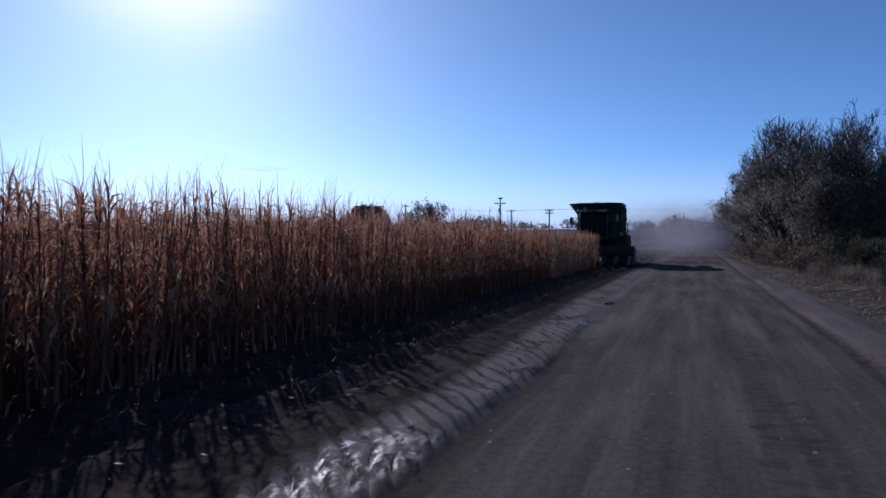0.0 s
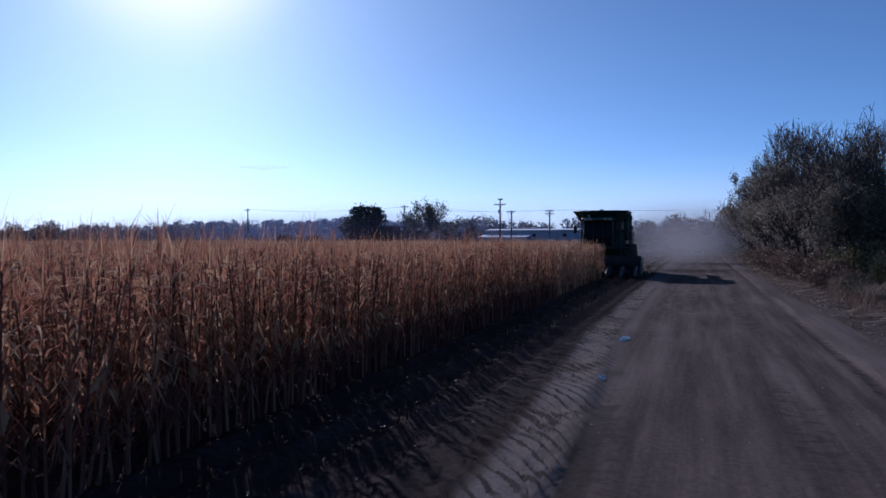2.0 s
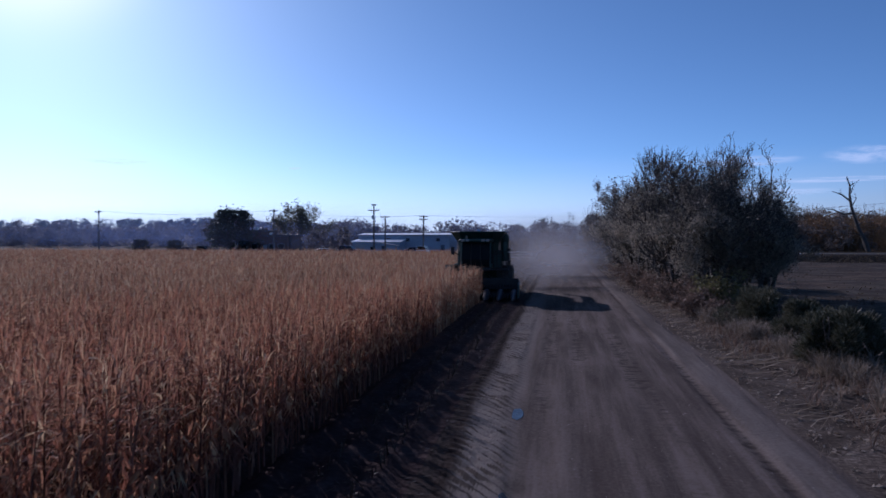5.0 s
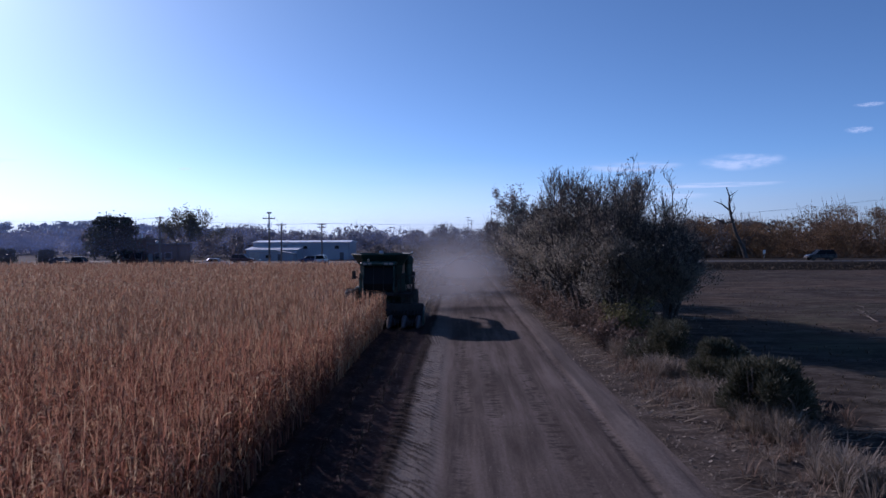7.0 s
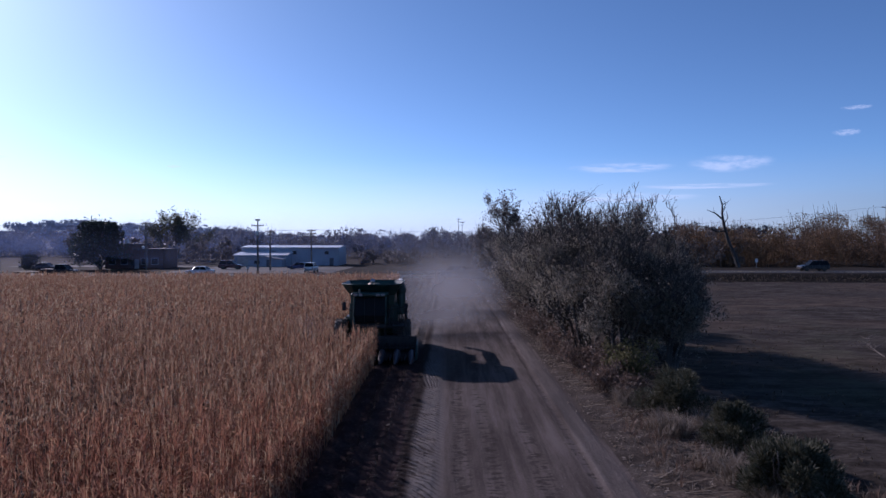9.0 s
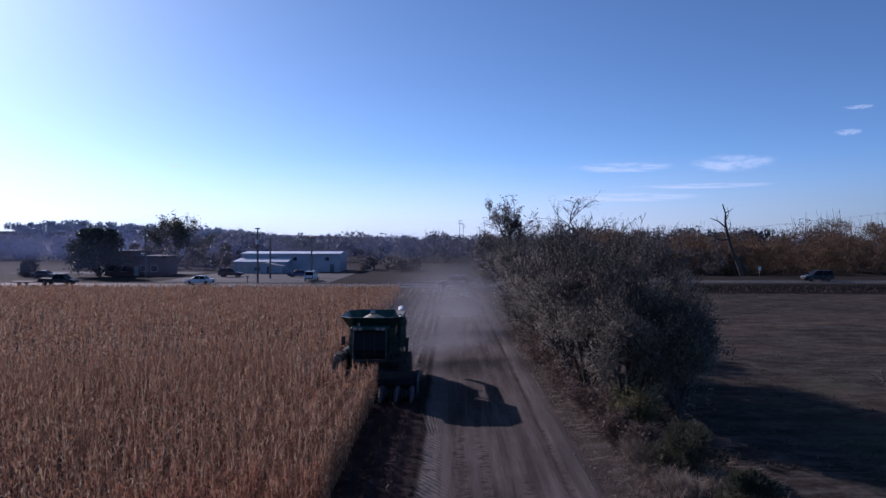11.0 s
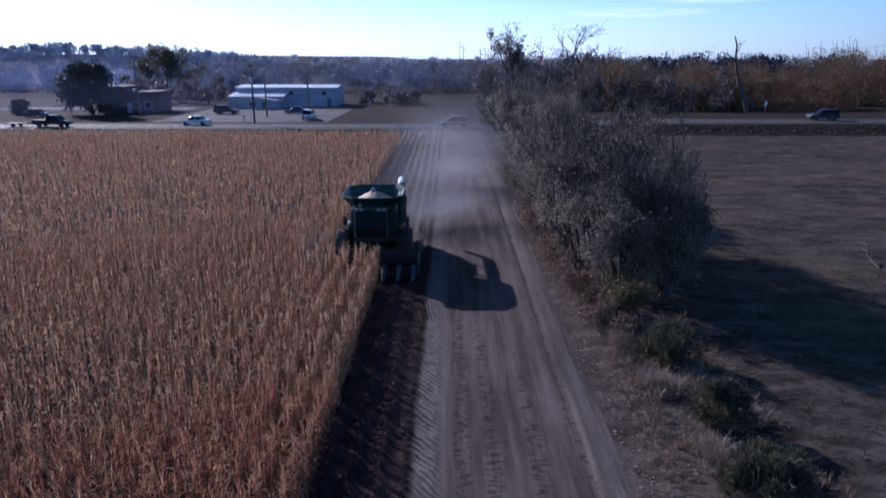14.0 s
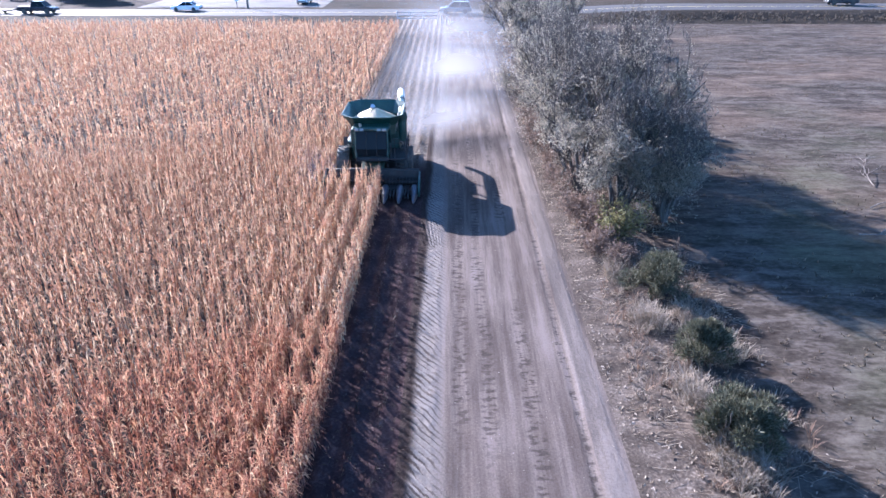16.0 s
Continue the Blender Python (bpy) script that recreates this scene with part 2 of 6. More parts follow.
M_STONE = surface("track_stone", [(0.0, (0.07, 0.06, 0.055)), (1.0, (0.24, 0.22, 0.20))], 3.0, fine=20.0, rough=(0.8, 1.0), bump=0.2, island=0.7)


def paint(name, dark, light):
    return surface(name, [(0.0, dark), (1.0, light)], 1.0, fine=8.0, fine_mix=0.2, rough=(0.2, 0.35), bump=0)


# ---- mesh helpers ----
class Shape:
    """Vertices and faces gathered piece by piece into one mesh."""

    def __init__(self):
        self.v, self.f = [], []

    def add(self, verts, faces):
        n = len(self.v)
        self.v += [tuple(p) for p in verts]
        self.f += [tuple(i + n for i in f) for f in faces]
        return self

    def box(self, lo, hi, bevel=0.0, m=None):
        lo, hi = Vector(lo), Vector(hi)
        b = min(bevel, *((hi - lo) * 0.45))
        if b <= 0:
            vs = [Vector((x, y, z)) for x in (lo.x, hi.x) for y in (lo.y, hi.y) for z in (lo.z, hi.z)]
            fs = [(0, 1, 3, 2), (4, 6, 7, 5), (0, 4, 5, 1), (2, 3, 7, 6), (0, 2, 6, 4), (1, 5, 7, 3)]
        else:
            bm = bmesh.new()
            bmesh.ops.create_cube(bm, size=1, matrix=Matrix.Translation((lo + hi) / 2) @ Matrix.Diagonal((*(hi - lo), 1)))
            bmesh.ops.bevel(bm, geom=bm.edges[:], offset=b, segments=1, affect="EDGES")
            bm.verts.index_update()
            vs, fs = [v.co.copy() for v in bm.verts], [[v.index for v in f.verts] for f in bm.faces]
            bm.free()
        if m is not None:
            vs = [m @ p for p in vs]
        return self.add(vs, fs)

    def tube(self, a, b, ra, rb=None, n=8, caps=True):
        a, b, rb = Vector(a), Vector(b), ra if rb is None else rb
        q = (b - a).to_track_quat("Z", "Y")
        ring = [(math.cos(2 * math.pi * k / n), math.sin(2 * math.pi * k / n)) for k in range(n)]
        vs = [a + q @ Vector((ra * c, ra * s, 0)) for c, s in ring] + [b + q @ Vector((rb * c, rb * s, 0)) for c, s in ring]
        fs = [(k, (k + 1) % n, n + (k + 1) % n, n + k) for k in range(n)]
        if caps:
            fs += [tuple(range(n - 1, -1, -1)), tuple(range(n, 2 * n))]
        return self.add(vs, fs)

    def path(self, points, r, n=6):
        pts = [Vector(p) for p in points]
        rings = []
        for k, p in enumerate(pts):
            d = (pts[min(k + 1, len(pts) - 1)] - pts[max(k - 1, 0)]).normalized()
            side = d.cross((0, 0, 1)) if abs(d.z) < 0.9 else d.cross((0, 1, 0))
            side.normalize()
            up = side.cross(d)
            rings.append([p + side * r * math.cos(2 * math.pi * j / n) + up * r * math.sin(2 * math.pi * j / n) for j in range(n)])
        return self.loft(rings)

    def prism(self, outline, axis, lo, hi):
        """A polygon (pairs of the two other axes, in order) drawn out along an axis."""
        def at(p, d):
            return {"x": (d, p[0], p[1]), "y": (p[0], d, p[1]), "z": (p[0], p[1], d)}[axis]
        n = len(outline)
        vs = [at(p, lo) for p in outline] + [at(p, hi) for p in outline]
        fs = [(k, (k + 1) % n, n + (k + 1) % n, n + k) for k in range(n)] + [tuple(range(n - 1, -1, -1)), tuple(range(n, 2 * n))]
        return self.add(vs, fs)

    def loft(self, rings, caps=True, closed=True):
        n = len(rings[0])
        vs = [p for r in rings for p in r]
        fs = []
        for j in range(len(rings) - 1):
            for k in range(n if closed else n - 1):
                fs.append((j * n + k, j * n + (k + 1) % n, (j + 1) * n + (k + 1) % n, (j + 1) * n + k))
        if caps and closed:
            fs += [tuple(range(n - 1, -1, -1)), tuple(range((len(rings) - 1) * n, len(rings) * n))]
        return self.add(vs, fs)

    def lathe(self, profile, centre, axis="x", n=20):
        """(radius, along) pairs turned round an axis through centre."""
        rings = []
        for r, d in profile:
            ring = []
            for k in range(n):
                c, s = r * math.cos(2 * math.pi * k / n), r * math.sin(2 * math.pi * k / n)
                p = {"x": (d, c, s), "y": (c, d, s), "z": (c, s, d)}[axis]
                ring.append(Vector(centre) + Vector(p))
            rings.append(ring)
        return self.loft(rings)

    def mesh(self, name, material, smooth=False):
        me = bpy.data.meshes.new(name)
        me.from_pydata(self.v, [], self.f)
        me.materials.append(material)
        bm = bmesh.new()
        bm.from_mesh(me)
        bmesh.ops.recalc_face_normals(bm, faces=bm.faces[:])
        bm.to_mesh(me)
        bm.free()
        if smooth:
            me.shade_smooth()
        return me


def part(name, shape, material, parent, label="", smooth=False):
    ob = new(name, shape.mesh(name, material, smooth))
    ob.parent = parent
    return tagged(ob, label) if label else ob


def thing(name, label, category, m=None, group="", kind=""):
    ob = new(name)
    ob.empty_display_size = 0.3
    if m is not None:
        ob.matrix_world = m
    return tagged(ob, label, category, group, kind)


def fast_mesh(name, verts, quads, material, smooth=False):
    """A mesh from arrays of vertices and of faces with the same number of corners."""
    verts, quads = np.asarray(verts, np.float32), np.asarray(quads, np.int32)
    k = quads.shape[1]
    me = bpy.data.meshes.new(name)
    me.vertices.add(len(verts))
    me.vertices.foreach_set("co", verts.ravel())
    me.loops.add(quads.size)
    me.loops.foreach_set("vertex_index", quads.ravel())
    me.polygons.add(len(quads))
    me.polygons.foreach_set("loop_start", np.arange(0, quads.size, k, dtype=np.int32))
    me.polygons.foreach_set("use_smooth", np.full(len(quads), smooth))
    me.materials.append(material)
    me.update(calc_edges=True)
    return me


def spread(template, places, turns, scales, leans=None):
    """Copies of a template (verts, quads) at many places, joined: arrays."""
    tv, tq = template
    c, s = np.cos(turns)[:, None], np.sin(turns)[:, None]
    x, y, z = tv[:, 0][None], tv[:, 1][None], tv[:, 2][None]
    sc = scales[:, None]
    out = np.stack([(x * c - y * s) * sc, (x * s + y * c) * sc, z * sc + 0 * x * c], -1)
    if leans is not None:
        out[..., 0] += out[..., 2] * leans[:, 0:1]
        out[..., 1] += out[..., 2] * leans[:, 1:2]
    out += places[:, None]
    faces = tq[None] + (np.arange(len(places)) * len(tv))[:, None, None]
    return out.reshape(-1, 3), faces.reshape(-1, tq.shape[1])


def joined(pieces):
    vs, fs, n = [], [], 0
    for v, f in pieces:
        vs.append(v)
        fs.append(f + n)
        n += len(v)
    return np.concatenate(vs), np.concatenate(fs)


def flakes(rng, centres, size, flat=0.0, aspect=2.0):
    """A small four-cornered leaf or flake at each centre, turned at random (flat: 1 lies level)."""
    n = len(centres)
    a = rng.normal(size=(n, 3))
    a[:, 2] *= 1 - flat
    a /= np.linalg.norm(a, axis=1, keepdims=True)
    b = np.cross(a, rng.normal(size=(n, 3)) * (1 - flat) + np.array([0, 0, flat]))
    b /= np.linalg.norm(b, axis=1, keepdims=True) + 1e-9
    s = (size * rng.uniform(0.6, 1.4, n))[:, None]
    a, b = a * s * 0.5 * aspect ** 0.5, b * s * 0.5 / aspect ** 0.5
    v = np.stack([centres - a, centres - b * 0.9, centres + a, centres + b * 0.9], 1).reshape(-1, 3)
    return v, np.arange(4 * n).reshape(-1, 4)


def value_noise(x, y, seed=0):
    """Smooth noise in 0..1 on arrays."""
    xi, yi = np.floor(x), np.floor(y)
    fx, fy = x - xi, y - yi
    fx, fy = fx * fx * (3 - 2 * fx), fy * fy * (3 - 2 * fy)

    def h(a, b):
        t = np.sin(a * 127.1 + b * 311.7 + seed * 74.7) * 43758.5453
        return t - np.floor(t)
    return (h(xi, yi) * (1 - fx) + h(xi + 1, yi) * fx) * (1 - fy) + (h(xi, yi + 1) * (1 - fx) + h(xi + 1, yi + 1) * fx) * fy


def fbm(x, y, seed=0, octaves=4):
    out, a = 0.0, 0.5
    for k in range(octaves):
        out, a, x, y = out + a * value_noise(x, y, seed + k), a * 0.5, x * 2.03 + 7.1, y * 2.03 + 3.7
    return out


def smooth(x, a, b):
    t = np.clip((x - a) / (b - a), 0, 1)
    return t * t * (3 - 2 * t)

# ---- ground ----
TRACK_END = 116.0
HEAD_Y = 40.8                        # tips of the harvester's header
HARVESTER_X = -5.9


def height(x, y):
    """The lie of the land: churned lip, ruts and berm of the dirt track, verge, highway bank and far rise."""
    x, y = np.asarray(x, float), np.asarray(y, float)
    wob = 0.12 * (fbm(y * 0.22, x * 0 + 3.0, 5) - 0.5)
    near = smooth(y, 118, 112)
    swing = 0.42 * smooth(y, 20, 9)      # the churned lip swings in at the near end
    z = 0.05 * (fbm(x * 0.35, y * 0.35, 1) - 0.5)
    lug = 1 - np.abs(np.sin((y + 1.1 * (x + 2.6) + 0.5 * (x + 2.6) ** 2) * np.pi / 0.34 + 4.0 * fbm(x * 0.35, y * 0.35, 9)))
    lug = 1 - smooth(lug, 0.3, 0.9) * smooth(fbm(x * 0.9, y * 0.6, 4), 0.25, 0.5)
    lip = smooth(np.abs(x + 2.58 + wob - swing), 0.58, 0.34)
    z = z + near * lip * (-0.055 + 0.095 * lug + 0.05 * (fbm(x * 3, y * 3, 14) - 0.5) + 0.035 * (fbm(x * 9, y * 7, 15) - 0.5))
    z = z - near * (0.01 + 0.05 * fbm(y * 0.5, x * 0 + 1.0, 17)) * (0.12 + 0.88 * smooth(y, 17, 9)) * smooth(np.abs(x + 1.92 + wob - 0.8 * swing), 0.2, 0.04)
    for rut, w, d in ((-1.35, 0.30, 0.018), (-0.55, 0.28, 0.014), (0.75, 0.33, 0.014), (2.16, 0.15, 0.04)):
        tread = 0.6 + 0.4 * np.sin((y + 0.8 * np.abs(x - rut)) * 2 * np.pi / 0.3)
        z = z - near * d * smooth(np.abs(x - rut - wob), w, w * 0.4) * (0.5 + 0.5 * tread * fbm(y * 0.4, x * 0 + rut, 8))
    berm = smooth(x - wob, 2.2, 2.4) * smooth(x - wob, 3.02, 2.9)
    z = z + near * berm * (0.012 + 0.03 * fbm(x * 2, y * 0.7, 6))
    inside = smooth(x, -3.2, -2.9) * smooth(x, 3.2, 2.9)
    z = z + near * inside * 0.02 * (fbm(x * 3.5, y * 1.2, 12) - 0.5)
    verge = smooth(x, 3.2, 4.2) * smooth(x, 11, 8.5)
    z = z + near * verge * (0.22 * (fbm(x * 0.6, y * 0.6, 21) - 0.5) - 0.12 * smooth(np.abs(x - 7.6), 1.2, 0.2) + 0.10 * (fbm(x * 2.4, y * 2.4, 22) - 0.5))
    soil = smooth(x, -2.9, -3.3)
    z = z + near * soil * (0.05 * np.cos((x + 5.2) * 2 * np.pi / 0.762) + 0.05 * (fbm(x * 3, y * 3, 31) - 0.5))
    field = smooth(x, 8.5, 11) * smooth(y, 112, 106)
    z = z + field * (0.30 * (fbm(x * 0.12, y * 0.28, 41) - 0.45) + 0.22 * (fbm(x * 0.45, y * 0.8, 42) - 0.45))
    bank = smooth(y, 112.8, 116.2) * smooth(y, 150, 139) * (0.12 + 0.85 * smooth(x, 6, 34))
    ditch = -0.35 * smooth(np.abs(y - 110.5), 2.4, 0.5) * smooth(x, 8, 20)
    far = 11.0 * smooth(y, 420, 640) * smooth(x, -120, -330) + 3.0 * smooth(y, 300, 700)
    return z * smooth(y, 160, 130) + bank + ditch + far


def sheet(name, xs, ys, material, dip=None):
    gx, gy = np.meshgrid(xs, ys)
    z = height(gx, gy)
    if dip is not None:
        x0, x1, y0, y1 = dip
        z = np.where((gx > x0 + 0.01) & (gx < x1 - 0.01) & (gy > y0 + 0.01) & (gy < y1 - 0.01), z - 0.45, z)
    v = np.stack([gx, gy, z], -1).reshape(-1, 3)
    nx, ny = len(xs), len(ys)
    i = (np.arange(ny - 1)[:, None] * nx + np.arange(nx - 1)[None]).ravel()
    q = np.stack([i, i + 1, i + nx + 1, i + nx], 1)
    return fast_mesh(name, v, q, material, True)


def ground_material():
    """Bare earth under the corn, mown dry grass on the meadow, rough pasture beyond the highway."""
    m, nt, bsdf, coord = blank("open_land")
    sep = nt.nodes.new("ShaderNodeSeparateXYZ")
    nt.links.new(coord, sep.inputs[0])
    big = noise_of(nt, coord, 0.09, detail=5)
    streak = noise_of(nt, coord, 0.55, (0.32, 1.0, 1.0), 6, 0.68)
    fine = noise_of(nt, coord, 5.0, (0.6, 1.0, 1.0), 5, 0.75)
    ripple = noise_of(nt, coord, 1.5, (0.4, 1.0, 1.0), 5, 0.68)
    f = math_of(nt, "ADD", math_of(nt, "MULTIPLY", streak, 0.35), math_of(nt, "MULTIPLY", fine, 0.3))
    f = math_of(nt, "ADD", f, math_of(nt, "MULTIPLY", ripple, 0.35))
    mown = ramp_of(nt, range_of(nt, f, 0.38, 0.62), [(0.0, (0.018, 0.014, 0.012)), (0.4, (0.037, 0.031, 0.026)), (1.0, (0.088, 0.076, 0.066))])
    green = ramp_of(nt, range_of(nt, f, 0.33, 0.67), [(0.0, (0.019, 0.018, 0.012)), (1.0, (0.078, 0.076, 0.052))])
    tan = ramp_of(nt, range_of(nt, f, 0.36, 0.64), [(0.0, (0.030, 0.022, 0.017)), (1.0, (0.110, 0.084, 0.066))])
    mown = mix_of(nt, math_of(nt, "MULTIPLY", range_of(nt, noise_of(nt, coord, 0.06, (0.7, 1.4, 1.0), 4, offset=31.0), 0.46, 0.62), 0.8), mown, tan)
    patch = math_of(nt, "MULTIPLY", range_of(nt, big, 0.5, 0.66), range_of(nt, sep.outputs["Y"], 75.0, 40.0), True)
    mown = mix_of(nt, patch, mown, green)
    earth = ramp_of(nt, fine, [(0.3, (0.025, 0.020, 0.017)), (0.7, (0.063, 0.051, 0.042))])
    rough_grass = ramp_of(nt, range_of(nt, f, 0.3, 0.7), [(0.0, (0.016, 0.014, 0.011)), (0.6, (0.032, 0.027, 0.022)), (1.0, (0.056, 0.047, 0.038))])
    litter_n = noise_of(nt, coord, 11.0, detail=5, rough=0.7)
    litter_f = math_of(nt, "ADD", math_of(nt, "MULTIPLY", litter_n, 0.6), math_of(nt, "MULTIPLY", noise_of(nt, coord, 0.8), 0.4))
    litter = ramp_of(nt, range_of(nt, litter_f, 0.32, 0.68), [(0.0, (0.024, 0.019, 0.016)), (0.45, (0.056, 0.045, 0.037)), (0.8, (0.100, 0.082, 0.069)), (1.0, (0.190, 0.163, 0.140))])
    edge = math_of(nt, "ADD", sep.outputs["X"], math_of(nt, "MULTIPLY", math_of(nt, "SUBTRACT", noise_of(nt, coord, 0.5), 0.5), 6.0))
    mown = mix_of(nt, range_of(nt, edge, 6.4, 8.6), litter, mown)
    col = mix_of(nt, range_of(nt, sep.outputs["X"], -3.0, 3.0), earth, mown)
    col = mix_of(nt, range_of(nt, sep.outputs["Y"], 107.0, 112.0), col, rough_grass)
    nt.links.new(col, bsdf.inputs["Base Color"])
    bsdf.inputs["Roughness"].default_value = 0.95
    bsdf.inputs["Specular IOR Level"].default_value = 0.04
    nt.links.new(bump_of(nt, f, 1.0, 0.07), bsdf.inputs["Normal"])
    return m


def track_material():
    """Packed grey-brown dirt, drawn out along the wheel lines, with a pale churned lip and a damp rut beside it."""
    m, nt, bsdf, coord = blank("packed_dirt")
    sep = nt.nodes.new("ShaderNodeSeparateXYZ")
    nt.links.new(coord, sep.inputs[0])
    lines = noise_of(nt, coord, 2.2, (1.0, 0.05, 1.0), 5, 0.65)
    patch = noise_of(nt, coord, 0.5, (1.0, 0.4, 1.0), 4)
    grit = noise_of(nt, coord, 14.0, detail=6, rough=0.75)
    f = math_of(nt, "ADD", math_of(nt, "MULTIPLY", lines, 0.48), math_of(nt, "MULTIPLY", patch, 0.26))
    f = math_of(nt, "ADD", f, math_of(nt, "MULTIPLY", grit, 0.26))
    dirt = ramp_of(nt, range_of(nt, f, 0.36, 0.64), [(0.0, (0.045, 0.035, 0.031)), (0.5, (0.086, 0.070, 0.062)), (1.0, (0.138, 0.115, 0.105))])
    pale = ramp_of(nt, grit, [(0.3, (0.125, 0.112, 0.105)), (0.7, (0.215, 0.20, 0.19))])
    damp = ramp_of(nt, grit, [(0.3, (0.022, 0.018, 0.015)), (0.7, (0.045, 0.037, 0.033))])
    wob = math_of(nt, "ADD", sep.outputs["X"], math_of(nt, "MULTIPLY", math_of(nt, "SUBTRACT", patch, 0.5), 0.5))
    swung = math_of(nt, "SUBTRACT", wob, range_of(nt, sep.outputs["Y"], 20.0, 9.0, 0.0, 0.42))
    lip = math_of(nt, "MULTIPLY", range_of(nt, swung, -3.0, -2.75), range_of(nt, swung, -1.7, -2.35))
    berm = math_of(nt, "MULTIPLY", range_of(nt, wob, 2.25, 2.36), range_of(nt, wob, 3.0, 2.94))
    wet = math_of(nt, "MULTIPLY", range_of(nt, swung, -2.12, -2.02), range_of(nt, swung, -1.72, -1.84))
    wet = math_of(nt, "MULTIPLY", wet, range_of(nt, sep.outputs["Y"], 20.0, 9.0))
    wet = math_of(nt, "MULTIPLY", wet, math_of(nt, "MAXIMUM", range_of(nt, noise_of(nt, coord, 0.35, (0.2, 1, 1), 3), 0.45, 0.62), range_of(nt, sep.outputs["Y"], 13.0, 9.0)))
    # Lug prints of tractor tyres: broken dark blotches along the wheel lines.
    prints = range_of(nt, noise_of(nt, coord, 3.4, (0.8, 1.5, 1.0), 3, 0.6), 0.47, 0.6)
    gate = None
    for rut, half in ((-1.35, 0.34), (-0.5, 0.32), (0.8, 0.36), (2.12, 0.16)):
        near_rut = range_of(nt, math_of(nt, "ABSOLUTE", math_of(nt, "SUBTRACT", wob, rut)), half, half * 0.45)
        gate = near_rut if gate is None else math_of(nt, "MAXIMUM", gate, near_rut)
    prints = math_of(nt, "MULTIPLY", math_of(nt, "MULTIPLY", prints, gate), math_of(nt, "MULTIPLY", range_of(nt, noise_of(nt, coord, 0.3, (1.5, 0.35, 1), 3, offset=9.0), 0.40, 0.58), 0.85))
    dirt = mix_of(nt, prints, dirt, damp)
    col = mix_of(nt, math_of(nt, "MULTIPLY", lip, 0.72), dirt, pale)
    # Shadows between the lugs painted dark, slanting across the lip in the damp tone.
    slant = math_of(nt, "ADD", sep.outputs["Y"], math_of(nt, "MULTIPLY", sep.outputs["X"], 1.25))
    slant = math_of(nt, "ADD", slant, math_of(nt, "MULTIPLY", noise_of(nt, coord, 0.9, detail=4), 0.6))
    shade_bars = range_of(nt, math_of(nt, "SINE", math_of(nt, "MULTIPLY", slant, 2 * math.pi / 0.31)), 0.25, 0.85)
    shade_bars = math_of(nt, "MULTIPLY", math_of(nt, "MULTIPLY", shade_bars, lip), range_of(nt, noise_of(nt, coord, 1.6, detail=4, offset=5.0), 0.30, 0.50))
    col = mix_of(nt, math_of(nt, "MULTIPLY", shade_bars, 0.82), col, damp)
    col = mix_of(nt, math_of(nt, "MULTIPLY", berm, 0.2), col, pale)
    # Corn's shadow put into the colour: the field side of the lip goes dark.
    shadow_soil = ramp_of(nt, grit, [(0.3, (0.013, 0.009, 0.008)), (0.7, (0.036, 0.027, 0.025))])
    col = mix_of(nt, range_of(nt, swung, -2.62, -2.95), col, shadow_soil)
    col = mix_of(nt, math_of(nt, "MULTIPLY", wet, 0.9), col, damp)
    nt.links.new(col, bsdf.inputs["Base Color"])
    # Wet mud where the rut holds water.
    mud = math_of(nt, "MULTIPLY", range_of(nt, wob, -2.4, -2.2), range_of(nt, wob, -1.6, -1.8))
    mud = math_of(nt, "MULTIPLY", mud, range_of(nt, sep.outputs["Y"], 6.0, 4.6))
    mud = math_of(nt, "MULTIPLY", mud, range_of(nt, noise_of(nt, coord, 11.0, (1, 0.5, 1), 5, 0.7), 0.44, 0.60))
    nt.links.new(range_of(nt, mud, 0.0, 1.0, 0.95, 0.36), bsdf.inputs["Roughness"])
    nt.links.new(range_of(nt, mud, 0.0, 1.0, 0.05, 0.4), bsdf.inputs["Specular IOR Level"])
    h = math_of(nt, "ADD", math_of(nt, "MULTIPLY", grit, 0.7), math_of(nt, "MULTIPLY", lines, 0.6))
    nt.links.new(bump_of(nt, h, 1.0, 0.045), bsdf.inputs["Normal"])
    return m


M_LAND = ground_material()


def soil_material():
    """Dark soil of the earlier cut; behind the harvester a pale litter of husks lies on it in windrows."""
    m, nt, bsdf, coord = blank("dark_field_soil")
    sep = nt.nodes.new("ShaderNodeSeparateXYZ")
    nt.links.new(coord, sep.inputs[0])
    fine = noise_of(nt, coord, 10.0, detail=5, rough=0.7)
    f = math_of(nt, "ADD", math_of(nt, "MULTIPLY", fine, 0.55), math_of(nt, "MULTIPLY", noise_of(nt, coord, 1.2), 0.45))
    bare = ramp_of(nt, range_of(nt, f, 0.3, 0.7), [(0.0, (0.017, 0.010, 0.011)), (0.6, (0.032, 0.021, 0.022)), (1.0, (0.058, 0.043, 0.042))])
    rows = noise_of(nt, coord, 1.3, (1.6, 0.03, 1.0), 4, 0.6)
    g = math_of(nt, "ADD", math_of(nt, "MULTIPLY", fine, 0.45), math_of(nt, "MULTIPLY", rows, 0.55))
    husks = ramp_of(nt, range_of(nt, g, 0.38, 0.62), [(0.0, (0.052, 0.042, 0.036)), (0.5, (0.112, 0.096, 0.085)), (1.0, (0.185, 0.165, 0.148))])
    fresh = range_of(nt, sep.outputs["Y"], HEAD_Y + 5.0, HEAD_Y + 9.0)
    nt.links.new(mix_of(nt, fresh, bare, husks), bsdf.inputs["Base Color"])
    bsdf.inputs["Roughness"].default_value = 0.95
    bsdf.inputs["Specular IOR Level"].default_value = 0.03
    nt.links.new(bump_of(nt, f, 0.9, 0.05), bsdf.inputs["Normal"])
    return m


